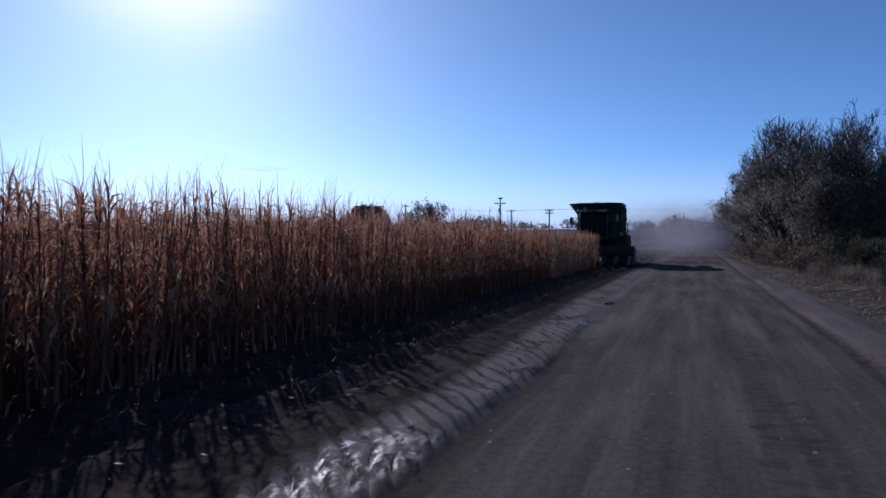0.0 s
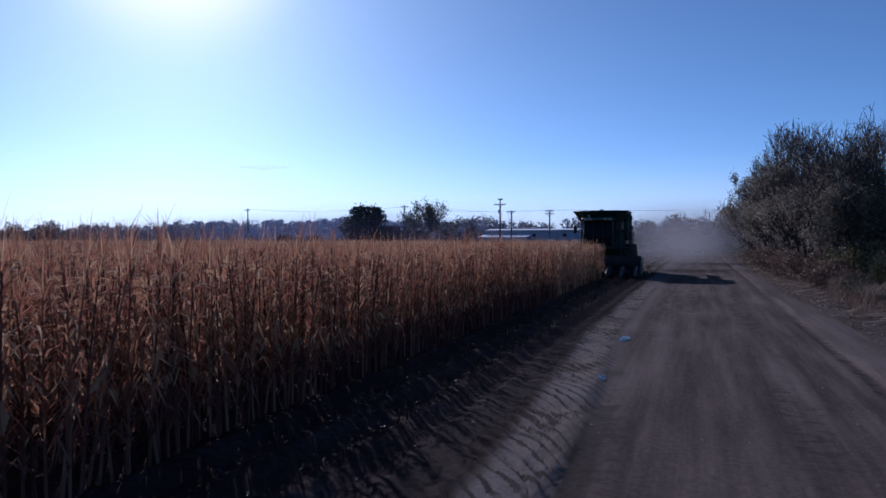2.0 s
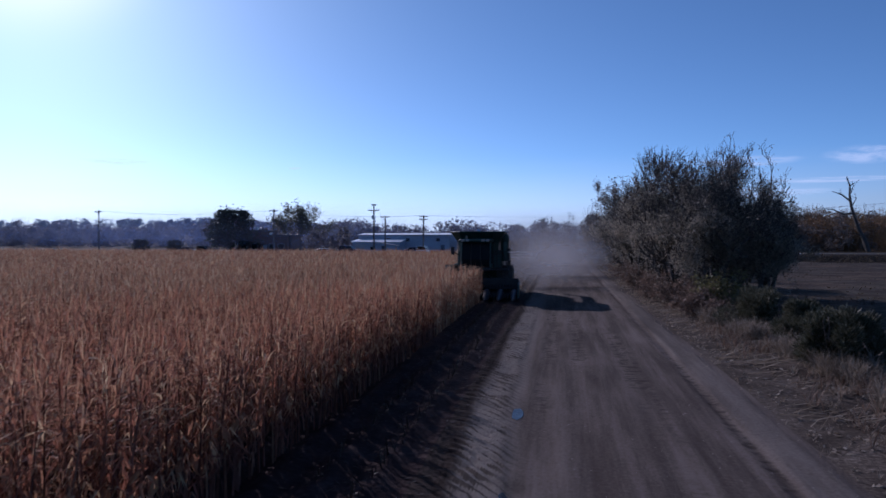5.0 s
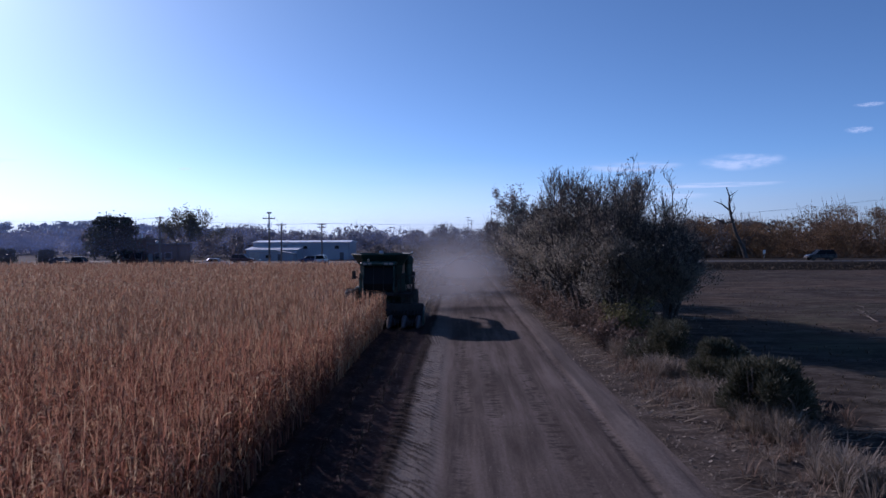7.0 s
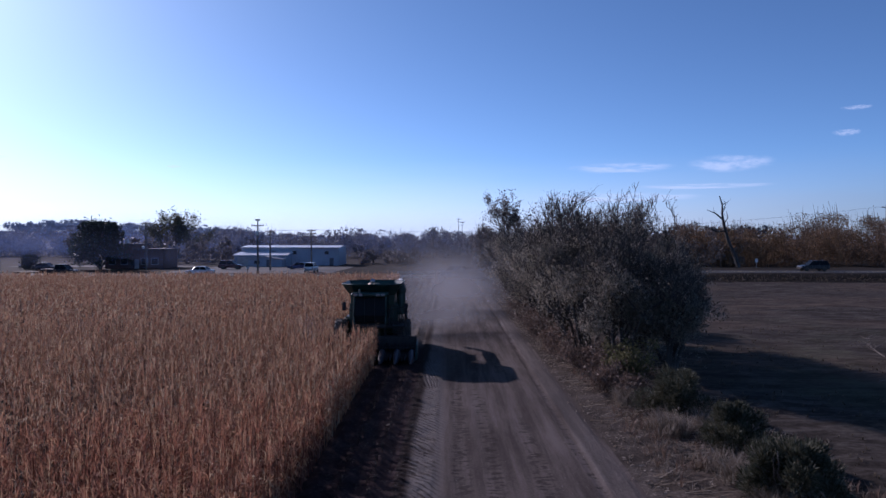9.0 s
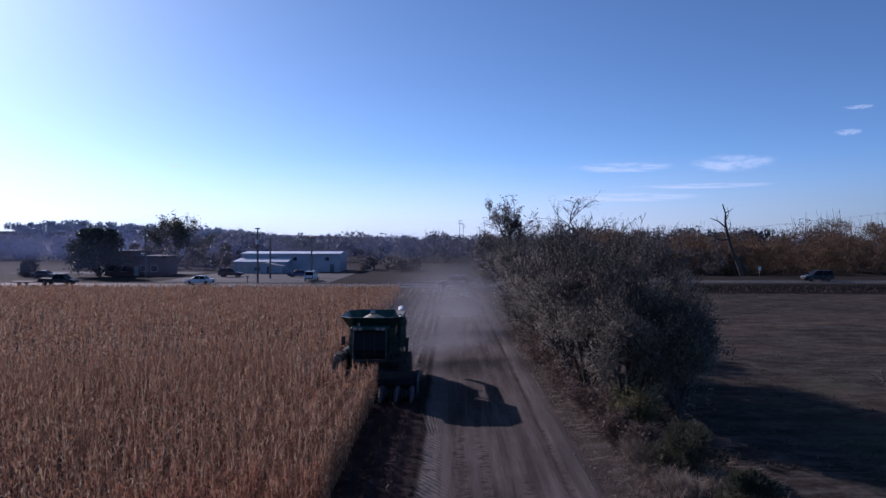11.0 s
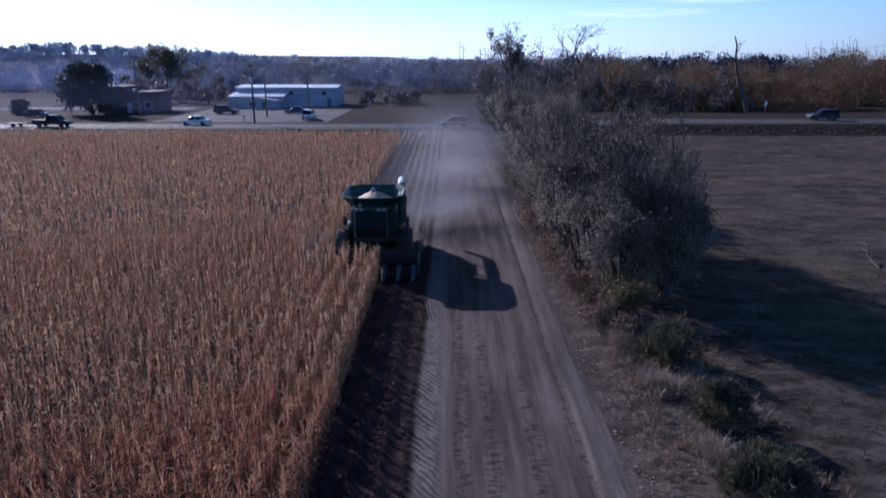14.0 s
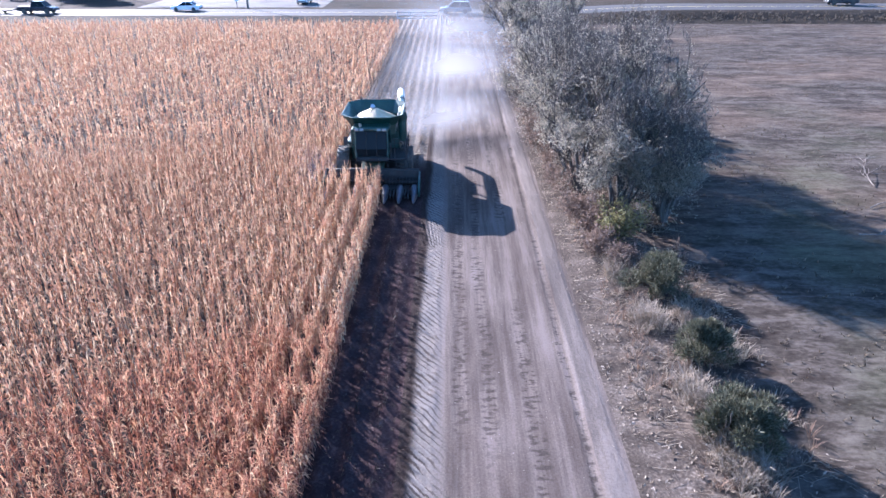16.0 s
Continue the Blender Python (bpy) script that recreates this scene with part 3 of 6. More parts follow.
M_SOIL = soil_material()
M_ASPHALT = surface("worn_asphalt", [(0.0, (0.034, 0.033, 0.034)), (1.0, (0.072, 0.071, 0.071))], 0.3, (0.1, 1, 1), 8.0, 0.4, (0.7, 0.85), 0.2, 0.01, spec=0.14)
M_GRAVEL = surface("pale_gravel", [(0.0, (0.062, 0.059, 0.057)), (1.0, (0.135, 0.130, 0.124))], 0.25, fine=5.0, fine_mix=0.4, rough=(0.8, 1.0), bump=0.3, depth=0.02, spec=0.1)

y_near = np.concatenate([np.arange(-14.0, -2.0, 0.3), np.arange(-2.0, 36.0, 0.08), np.arange(36.0, 62.0, 0.2)])
y_rough = np.concatenate([np.arange(-14.0, -2.0, 0.4), np.arange(-2.0, 40.0, 0.16), np.arange(40.0, 62.0, 0.4)])
y_far = np.linspace(62.0, TRACK_END, 68)
y_lines, y_rough = np.concatenate([y_near, y_far]), np.concatenate([y_rough, y_far])
track_x = np.concatenate([np.linspace(-3.15, -1.6, 36), np.linspace(-1.5, 1.9, 34), np.linspace(1.96, 3.15, 24)])
coarse_x = np.array([-2600, -1600, -1000, -700, -500, -400, -320, -260, -210, -170, -140, -110, -85, -65, -50, -38, -28, -20, -14, -11, -9.5])
right_x = np.concatenate([np.arange(9.6, 40, 0.8), [44, 50, 58, 68, 80, 95, 115, 140, 170, 210, 260, 330, 420, 560, 760, 1000, 1600, 2600]])
ground_x = np.concatenate([coarse_x, [-8.61, -8.6, -8.5, -6, -3, 0, 3, 6, 8.9, 9.0, 9.01], right_x])
ground_y = np.concatenate([[-2600, -1200, -500, -200, -80, -40, -20, -14.01, -14.0, -13.9], np.arange(-12, 106, 0.8), np.arange(106, 115.8, 0.7), [115.9, 116.0, 116.01], np.arange(117.0, 165, 1.5), [170, 180, 195, 215, 240, 270, 300, 340, 380, 420, 460, 500, 540, 580, 620, 660, 700, 900, 1300, 2000, 3600]])
ground = new("ground", sheet("ground", ground_x, ground_y, M_LAND, (-8.601, 9.001, -14.001, 116.001)))
tagged(ground, "dry mown meadow and bare farmland reaching the horizon", "ground", kind="structure")
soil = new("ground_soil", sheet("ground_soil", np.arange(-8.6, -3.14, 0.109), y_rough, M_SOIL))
tagged(soil, "dark furrowed soil of the harvested corn rows", "soil", kind="structure")
track = new("road_dirt", sheet("road_dirt", track_x, y_lines, track_material()))
tagged(track, "packed grey-brown dirt farm track with tyre ruts", "dirt road", kind="structure")
verge = new("ground_verge", sheet("ground_verge", np.linspace(3.15, 9.0, 60), y_rough, M_LAND))
tagged(verge, "verge of dry soil and leaf litter beside the dirt track", "verge", kind="structure")


def strip_on_land(name, x0, x1, y0, y1, lift, material, label, category, nx=60):
    me = sheet(name, np.linspace(x0, x1, nx), np.linspace(y0, y1, 7), material)
    co = np.zeros(len(me.vertices) * 3, np.float32)
    me.vertices.foreach_get("co", co)
    co[2::3] += lift
    me.vertices.foreach_set("co", co)
    ob = new(name, me)
    return tagged(ob, label, category, kind="structure")


strip_on_land("road", -420, 420, 116.6, 125.0, 0.06, M_ASPHALT, "worn grey asphalt highway crossing behind the fields", "road", 240)
strip_on_land("pavement_gravel", -54, -23, 127.5, 162.0, 0.05, M_GRAVEL, "pale gravel yard in front of the metal building", "gravel yard", 30)
strip_on_land("pavement_drive", -100, -58, 158.0, 166.0, 0.05, M_GRAVEL, "pale gravel drive behind the brick house", "driveway", 30)
line = strip_on_land("trim_centre_line", -420, 420, 120.7, 120.85, 0.075, M_YELLOW, "yellow centre line painted on the highway", "road marking", 240)

# ---- corn ----
def blade(rng, base, turn, rise, length, width, bend, steps):
    """A drooping strip leaf: verts and quads."""
    pts, ang, p = [], rise, np.array(base, float)
    d = np.array([math.cos(turn), math.sin(turn)])
    side = np.array([-d[1], d[0], 0.0])
    twist = rng.uniform(-0.5, 0.5)
    for k in range(steps + 1):
        w = width * (0.55, 1.0, 0.8, 0.45, 0.1)[min(4, round(4 * k / steps))]
        s = side * math.cos(twist * k) + np.array([0, 0, 1.0]) * math.sin(twist * k)
        pts += [p - s * w / 2, p + s * w / 2]
        p = p + length / steps * np.array([d[0] * math.cos(ang), d[1] * math.cos(ang), math.sin(ang)])
        ang -= bend / steps
    q = [(2 * k, 2 * k + 1, 2 * k + 3, 2 * k + 2) for k in range(steps)]
    return np.array(pts), np.array(q)


def spike(a, b, w):
    a, b = np.array(a, float), np.array(b, float)
    s = np.cross(b - a, (0.3, 0.9, 0.2))
    s *= w / 2 / (np.linalg.norm(s) + 1e-9)
    return np.array([a - s, a + s, b + s * 0.4, b - s * 0.4]), np.array([[0, 1, 2, 3]])


def stalk(rng, h, r, bend, segments=2):
    vs, qs = [], []
    for k in range(segments + 1):
        t = k / segments
        for a in range(3):
            vs.append((bend[0] * t * t + r * (1 - 0.6 * t) * math.cos(2.1 * a), bend[1] * t * t + r * (1 - 0.6 * t) * math.sin(2.1 * a), h * t))
    for k in range(segments):
        for a in range(3):
            qs.append((3 * k + a, 3 * k + (a + 1) % 3, 3 * k + 3 + (a + 1) % 3, 3 * k + 3 + a))
    return np.array(vs), np.array(qs)


def corn_plant(rng, level):
    """A dry corn plant, about 1.75 m tall: stalk, hanging leaves, tassel and ear. level 0 is the finest."""
    h = rng.uniform(1.5, 1.72)
    bend = rng.uniform(-0.10, 0.10, 2)
    plane = rng.uniform(0, 2 * math.pi)
    pieces, shaded = [], [level == 0]
    if level < 2:
        pieces.append(stalk(rng, h, 0.017, bend, 2 if level == 0 else 1))
    else:
        pieces.append(spike((0, 0, 0.3), (bend[0], bend[1], h), 0.035))
    n, steps = ((27, 3), (13, 2), (6, 2))[level]
    wide = (0.023, 0.050, 0.125)[level]
    for k in range(n):
        t = ((k + 0.6) / n) ** (0.85 if level == 0 else 1.0)
        z = h * (0.12 + 0.86 * t) if level < 2 else h * (0.55 + 0.4 * t)
        base = (bend[0] * (z / h) ** 2, bend[1] * (z / h) ** 2, z)
        if t > 0.6:
            up, length, curl = rng.uniform(0.85, 1.5), rng.uniform(0.16, 0.38), rng.uniform(0.8, 3.8)
        else:
            up, length, curl = rng.uniform(0.7, 1.35), rng.uniform(0.26, 0.46), rng.uniform(2.9, 4.2)
        broad = 1.35 if level == 0 and t <= 0.6 else 1.0
        shaded.append(level == 0 and t < 0.2)
        pieces.append(blade(rng, base, plane + math.pi * k + rng.normal(0, 0.5), up, length, broad * wide * rng.uniform(0.7, 1.25), curl, 2 if broad > 1 else steps))
    top = np.array([bend[0], bend[1], h])
    tassel = rng.random() < 0.7
    for k in range(((5 if tassel else 1), 2, 1)[level]):
        a = rng.uniform(0, 6.28)
        if level == 0:
            pieces.append(blade(rng, top - (0, 0, 0.04), a, rng.uniform(1.2, 1.56), rng.uniform(0.22, 0.58), 0.008, rng.uniform(0.2, 1.2), 2))
        else:
            out = rng.uniform(0.01, 0.12)
            pieces.append(spike(top - (0, 0, 0.05), top + (out * math.cos(a), out * math.sin(a), rng.uniform(0.16, 0.36)), (0.012, 0.02, 0.035)[level]))
    if level < 2:
        a = plane + rng.uniform(0, 6.28)
        ear = np.array([bend[0] * 0.3, bend[1] * 0.3, h * rng.uniform(0.42, 0.55)])
        tip = ear + (0.10 * math.cos(a), 0.10 * math.sin(a), rng.choice([-0.2, 0.17]))
        for w in ((0.05, 0.045) if level == 0 else (0.06,)):
            m = (ear + tip) / 2
            s = np.cross(tip - ear, rng.normal(size=3))
            s *= w / np.linalg.norm(s)
            pieces.append((np.array([ear, m - s, tip, m + s]), np.array([[0, 1, 2, 3]])))
    shaded += [False] * (len(pieces) - len(shaded))
    return (*joined(pieces), np.repeat(shaded, [len(f) for _, f in pieces]))


def corn_standing(x, y):
    """Whether the field is still uncut there."""
    edge = np.where(y < HEAD_Y + 1.3, -5.2, -8.45)
    return (x < edge) & (y < 101.0)


rng = np.random.default_rng(11)
ROW = 0.762
rows_x = -5.5 - ROW * np.arange(0, 175)
near_pts, mid_pts, far_pts = [], [], []
for x in rows_x:
    y0 = max(-24.0, (-x - 14.0) / 1.5)
    ys = np.arange(y0, 101.0, 0.095 if x > -7.2 else 0.13 if x > -9 else 0.16 if x > -11 else 0.19)
    ys = ys + rng.normal(0, 0.03, len(ys))
    xs = x + rng.normal(0, 0.05, len(ys))
    ok = corn_standing(xs, ys) & (rng.random(len(ys)) > 0.05)
    xs, ys = xs[ok], ys[ok]
    d = np.hypot(xs + 1.2, np.where(ys < 3, ys - 3, np.maximum(ys - 9, 0)))
    a, c = d < 19, d > 44
    b = ~a & ~c
    c &= rng.random(len(xs)) < 0.5
    near_pts.append(np.stack([xs[a], ys[a]], 1))
    mid_pts.append(np.stack([xs[b], ys[b]], 1))
    far_pts.append(np.stack([xs[c], ys[c]], 1))


def corn_object(name, pts, level, templates, label):
    pts = np.concatenate(pts)
    grow = (1.0, 0.96, 0.94)[level] + 0.16 * fbm(pts[:, 0] * 0.25, pts[:, 1] * 0.25, 51) + 0.07 * smooth(pts[:, 1], 22, 8)
    # weathered flags the faces that take the corn colour darkened for shade.
    pieces, weathered = [], []
    pick = rng.integers(0, templates, len(pts))
    for k in range(templates):
        p = pts[pick == k]
        n = len(p)
        z = np.full(n, -0.02)
        places = np.stack([p[:, 0], p[:, 1], z], 1)
        scales = grow[pick == k] * rng.normal(1.0, 0.065 if level == 0 else 0.05, n)
        leans = rng.normal(0, 0.045, (n, 2)) + (rng.random((n, 1)) < 0.03) * rng.normal(0, 0.14, (n, 2))
        tv, tq, shaded = corn_plant(rng, level)
        pieces.append(spread((tv, tq), places, rng.uniform(0, 6.28, n), scales, leans))
        weathered.append(np.tile(shaded, n))
    v, q = joined(pieces)
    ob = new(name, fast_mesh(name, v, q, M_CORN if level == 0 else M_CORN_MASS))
    ob.data.materials.append(M_CORN_SHADED)
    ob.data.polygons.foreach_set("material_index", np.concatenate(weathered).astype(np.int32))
    return tagged(ob, label, "corn", kind="stuff")


corn_object("corn_plants", near_pts, 0, 14, "dense standing rows of dry russet corn plants with tassels")
corn_object("corn_plants", mid_pts, 1, 10, "standing rows of dry russet corn further into the field")
corn_object("corn_plants", far_pts, 2, 8, "far rows of dry russet corn reaching to the highway")

# Stubble rows and chaff where the corn has been cut.
pts = []
for x in -3.72 - ROW * np.arange(0, 7):
    ys = np.arange(-13.0, 107.0, 0.21)
    xs = x + rng.normal(0, 0.04, len(ys))
    ok = ~corn_standing(xs, ys) & (xs > np.where(ys < HEAD_Y + 1.3, -4.9, -8.4)) & (rng.random(len(ys)) < 0.75)
    ys, xs = ys[ok], xs[ok]
    keep = ~((ys > HEAD_Y) & (ys < HEAD_Y + 9.5) & (xs > -8.4) & (xs < -3.2) & (rng.random(len(xs)) < 0.6))
    pts.append(np.stack([xs[keep], ys[keep]], 1))
pts = np.concatenate(pts)
places = np.stack([pts[:, 0], pts[:, 1], height(pts[:, 0], pts[:, 1]) - 0.02], 1)
stub = joined([stalk(rng, 0.26, 0.014, (0.02, 0.01), 1), blade(rng, (0, 0, 0.1), 1.0, 0.4, 0.22, 0.04, 2.2, 2)])
v, q = spread(stub, places, rng.uniform(0, 6.28, len(places)), rng.uniform(0.5, 1.25, len(places)), rng.normal(0, 0.25, (len(places), 2)))
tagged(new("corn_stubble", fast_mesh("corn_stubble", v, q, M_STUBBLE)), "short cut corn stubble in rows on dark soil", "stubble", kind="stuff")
n = 5200
xs, ys = rng.uniform(-5.2, -2.9, n), rng.uniform(-10, 62, n)
wide = rng.random(n) < 0.35
ys = np.where(wide, rng.uniform(HEAD_Y + 6, 105, n), ys)
xs = np.where(wide, rng.uniform(-8.4, -3.2, n), xs)
sparse = (ys > 16) | (rng.random(n) < 0.3)
xs, ys = xs[sparse], ys[sparse]
c = np.stack([xs, ys, height(xs, ys) + 0.015], 1)
v, q = flakes(rng, c, 0.065, 0.8, 4.0)
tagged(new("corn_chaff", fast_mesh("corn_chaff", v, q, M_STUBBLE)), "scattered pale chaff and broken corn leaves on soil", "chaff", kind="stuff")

n = 9000
xs, ys = rng.uniform(-8.3, -3.2, n), HEAD_Y + 8.5 + (104 - HEAD_Y - 8.5) * rng.random(n) ** 1.3
c = np.stack([xs, ys, height(xs, ys) + 0.02], 1)
v, q = flakes(rng, c, 0.13, 0.8, 2.6)
tagged(new("corn_husks", fast_mesh("corn_husks", v, q, M_STRAW)), "pale corn husks littering the freshly cut strip", "husks", kind="stuff")

# ---- the combine harvester: local x to its left side, y from the header tips backwards ----
def wheel(parent, name, x, y, r, w, rim_r, outside, lugs=18):
    hub = Shape()
    s = 1 if outside > 0 else -1
    tyre = Shape().lathe([(rim_r, -w / 2), (r * 0.93, -w / 2), (r * 0.985, -w * 0.36), (r, 0), (r * 0.985, w * 0.36), (r * 0.93, w / 2), (rim_r, w / 2)], (x, y, r), "x", 28)
    for k in range(lugs):
        for side in (-1, 1):
            a = 2 * math.pi * (k + (0.5 if side > 0 else 0)) / lugs
            m = Matrix.Translation((x + side * w * 0.24, y, r)) @ Matrix.Rotation(a, 4, "X") @ Matrix.Translation((0, 0, r * 0.985)) @ Matrix.Rotation(side * 0.6, 4, "Z")
            tyre.box((-w * 0.26, -0.03, -0.02), (w * 0.26, 0.03, 0.045), 0, m)
    t = part(name, tyre, M_TYRE, parent, "dusty black lugged tyre and wheel")
    hub.lathe([(rim_r, -w * 0.42), (rim_r * 0.93, -w * 0.3 if s < 0 else 0.0), (rim_r * 0.35, s * w * 0.12), (rim_r * 0.3, s * w * 0.3), (0.02, s * w * 0.3)], (x, y, r), "x", 20)
    part("rim", hub, M_YELLOW, t, "yellow painted rim")
    return t


def combine():
    h = thing("combine_harvester", "dark green combine harvester with full grain tank cutting corn", "combine harvester", pose(HARVESTER_X, HEAD_Y, 0))
    # Corn header: seven pointed snouts in front of a trough.
    for k in range(7):
        x = -2.286 + 0.762 * k
        rings = []
        for y, w, z0, z1 in ((0.0, 0.025, 0.10, 0.15), (0.25, 0.08, 0.09, 0.25), (0.7, 0.15, 0.10, 0.42), (1.25, 0.20, 0.14, 0.60), (1.5, 0.20, 0.16, 0.62)):
            rings.append([(x - w, y, z0), (x - w, y, (z0 + z1) / 2), (x - w * 0.55, y, z1 * 0.95), (x, y, z1), (x + w * 0.55, y, z1 * 0.95), (x + w, y, (z0 + z1) / 2), (x + w, y, z0)])
        s = part("snout", Shape().loft(rings), M_SNOUT, h, "worn pale steel row divider snout")
    for k in range(6):
        x = -1.905 + 0.762 * k
        part("row_unit", Shape().box((x - 0.13, 0.55, 0.16), (x - 0.045, 1.55, 0.36), 0.02).box((x + 0.045, 0.55, 0.16), (x + 0.13, 1.55, 0.36), 0.02), M_BLACK, h)
    part("header_trough", Shape().prism([(1.45, 0.22), (2.25, 0.22), (2.35, 0.55), (2.35, 1.12), (2.25, 1.12), (2.2, 0.6), (1.6, 0.36), (1.45, 0.36)], "x", -2.5, 2.5), M_BLACK, h, "dark dusty header trough")
    auger = Shape().tube((-2.4, 1.85, 0.62), (2.4, 1.85, 0.62), 0.10, n=10)
    for k in range(26):
        x = -2.3 + 0.18 * k
        auger.lathe([(0.11, -0.008), (0.27, 0.0), (0.11, 0.008)], (x, 1.85, 0.62), "x", 12)
    part("cross_auger", auger, M_BLACK, h)
    for x in (-2.54, 2.54):
        part("header_end", Shape().prism([(0.9, 0.15), (2.3, 0.2), (2.38, 1.05), (1.5, 0.85), (0.9, 0.4)], "x", x - 0.04, x + 0.04), M_GREEN, h)
    part("header_beam", Shape().box((-2.5, 2.3, 1.0), (2.5, 2.46, 1.18), 0.03), M_BLACK, h)
    part("feeder_house", Shape().prism([(2.4, 0.35), (4.0, 0.95), (4.0, 1.75), (2.4, 1.1)], "x", -0.62, 0.62), M_SHADEGREEN, h, "dark green sloping feeder house")
    # Wheels and axles.
    part("front_axle", Shape().box((-1.6, 4.0, 0.68), (1.6, 4.4, 1.08), 0.05), M_BLACK, h)
    part("rear_axle", Shape().box((-1.2, 7.7, 0.45), (1.2, 7.95, 0.7), 0.04), M_BLACK, h)
    for s in (-1, 1):
        wheel(h, "front_wheel", 1.74 * s, 4.2, 0.92, 0.66, 0.46, s)
        wheel(h, "rear_wheel", 1.25 * s, 7.82, 0.56, 0.42, 0.28, s, 14)
    # Body.
    body = [(4.4, 0.95), (8.3, 0.95), (8.9, 1.4), (8.9, 2.35), (8.2, 2.75), (4.4, 2.75)]
    rings = []
    for x in (-1.36, -1.30, 1.30, 1.36):
        inset = 0.06 if abs(x) > 1.33 else 0.0
        rings.append([(x, 6.6 + (y - 6.6) * (1 - inset * 0.5), 1.85 + (z - 1.85) * (1 - inset)) for y, z in body])
    part("body", Shape().loft(rings), M_GREEN, h, "dark green sheet-metal body with dust")
    for s in (-1, 1):
        part("side_panel", Shape().box((1.36 * s - 0.03, 4.9, 1.15), (1.36 * s + 0.05, 6.5, 2.55), 0.03).box((1.36 * s - 0.03, 6.62, 1.15), (1.36 * s + 0.05, 8.2, 2.45), 0.03), M_GREEN, h)
        part("stripe", Shape().box((1.40 * s - 0.025, 4.95, 2.2), (1.40 * s + 0.025, 8.1, 2.3)), M_YELLOW, h, "yellow stripe along the side panel")
    part("rear_hood", Shape().box((-1.0, 8.7, 0.8), (1.0, 9.5, 2.1), 0.12), M_SHADEGREEN, h)
    part("straw_chopper", Shape().box((-0.95, 9.2, 0.7), (0.95, 9.8, 1.1), 0.05), M_BLACK, h)
    part("engine_deck", Shape().box((-1.25, 6.4, 2.75), (1.25, 8.3, 3.05), 0.08), M_SHADEGREEN, h)
    part("air_intake", Shape().lathe([(0.36, 0.0), (0.42, 0.06), (0.42, 0.34), (0.36, 0.4), (0.02, 0.4)], (-0.9, 7.4, 3.05), "z", 18), M_BLACK, h)
    part("exhaust", Shape().tube((0.85, 7.0, 3.0), (0.85, 7.0, 3.75), 0.07, n=10), M_GALV, h)
    # Cab.
    cab = [(2.55, 1.75), (2.35, 2.25), (2.62, 3.28), (4.35, 3.28), (4.35, 1.75)]
    for s in (-1, 1):
        part("cab_side_frame", Shape().box((0.84 * s - 0.04, 4.2, 1.7), (0.84 * s + 0.04, 4.36, 3.3), 0.02).box((0.84 * s - 0.04, 2.5, 1.62), (0.84 * s + 0.04, 4.36, 1.95), 0.02).tube((0.84 * s, 2.45, 1.9), (0.84 * s, 2.66, 3.3), 0.045), M_GREEN, h)
        g = part("side_window", Shape().prism([(2.52, 1.96), (2.42, 2.25), (2.68, 3.22), (4.18, 3.22), (4.18, 1.96)], "x", 0.835 * s - 0.008, 0.835 * s + 0.008), M_GLASS, h, "dark tinted cab side window")
    part("windscreen", Shape().loft([[(-0.80, 2.54, 1.85), (-0.80, 2.60, 1.85), (0.80, 2.60, 1.85), (0.80, 2.54, 1.85)], [(-0.80, 2.38, 2.25), (-0.80, 2.44, 2.25), (0.80, 2.44, 2.25), (0.80, 2.38, 2.25)], [(-0.80, 2.63, 3.24), (-0.80, 2.69, 3.24), (0.80, 2.69, 3.24), (0.80, 2.63, 3.24)]]), M_GLASS, h, "dark curved windscreen")
    for x in (-0.27, 0.27):
        part("windscreen_post", Shape().tube((x, 2.52, 1.85), (x, 2.36, 2.25), 0.022).tube((x, 2.36, 2.25), (x, 2.61, 3.25), 0.022), M_BLACK, h)
    part("cab_floor", Shape().box((-0.88, 2.45, 1.55), (0.88, 4.4, 1.78), 0.04), M_BLACK, h)
    part("cab_rear_wall", Shape().box((-0.86, 4.30, 1.7), (0.86, 4.42, 3.3), 0.02), M_SHADEGREEN, h)
    part("seat", Shape().box((-0.28, 3.35, 1.8), (0.28, 3.85, 2.2), 0.06).box((-0.26, 3.8, 2.15), (0.26, 3.95, 2.8), 0.05), M_BLACK, h)
    roof = part("cab_roof", Shape().box((-0.98, 2.22, 3.26), (0.98, 4.45, 3.46), 0.07), M_GREEN, h, "green cab roof with rounded edge")
    for x in (-0.72, -0.45, 0.45, 0.72):
        part("work_light", Shape().box((x - 0.10, 2.18, 3.29), (x + 0.10, 2.24, 3.43), 0.015), M_LAMPGLASS, roof, "square work light")
    part("beacon", Shape().lathe([(0.07, 0), (0.07, 0.12), (0.03, 0.17), (0.01, 0.175)], (-0.55, 2.5, 3.46), "z", 12), M_AMBER, roof, "dusty pale beacon")
    # Grain tank with flared octagonal extensions and its heap of grain.
    def ring(hx, y0, y1, cut, z):
        return [(-hx, y0 + cut, z), (-hx, y1 - cut, z), (-hx + cut, y1, z), (hx - cut, y1, z), (hx, y1 - cut, z), (hx, y0 + cut, z), (hx - cut, y0, z), (-hx + cut, y0, z)]
    outer = [ring(1.18, 3.6, 6.3, 0.25, 2.7), ring(1.22, 3.5, 6.35, 0.3, 3.22), ring(1.62, 2.72, 6.75, 0.62, 3.85)]
    inner = [ring(1.58, 2.77, 6.70, 0.61, 3.85), ring(1.18, 3.55, 6.30, 0.3, 3.25), ring(1.12, 3.7, 6.2, 0.25, 2.85)]
    part("grain_tank", Shape().loft(outer + inner, True), M_GREEN, h, "flared octagonal dark green grain tank")
    rim = ring(1.62, 2.72, 6.75, 0.62, 3.86)
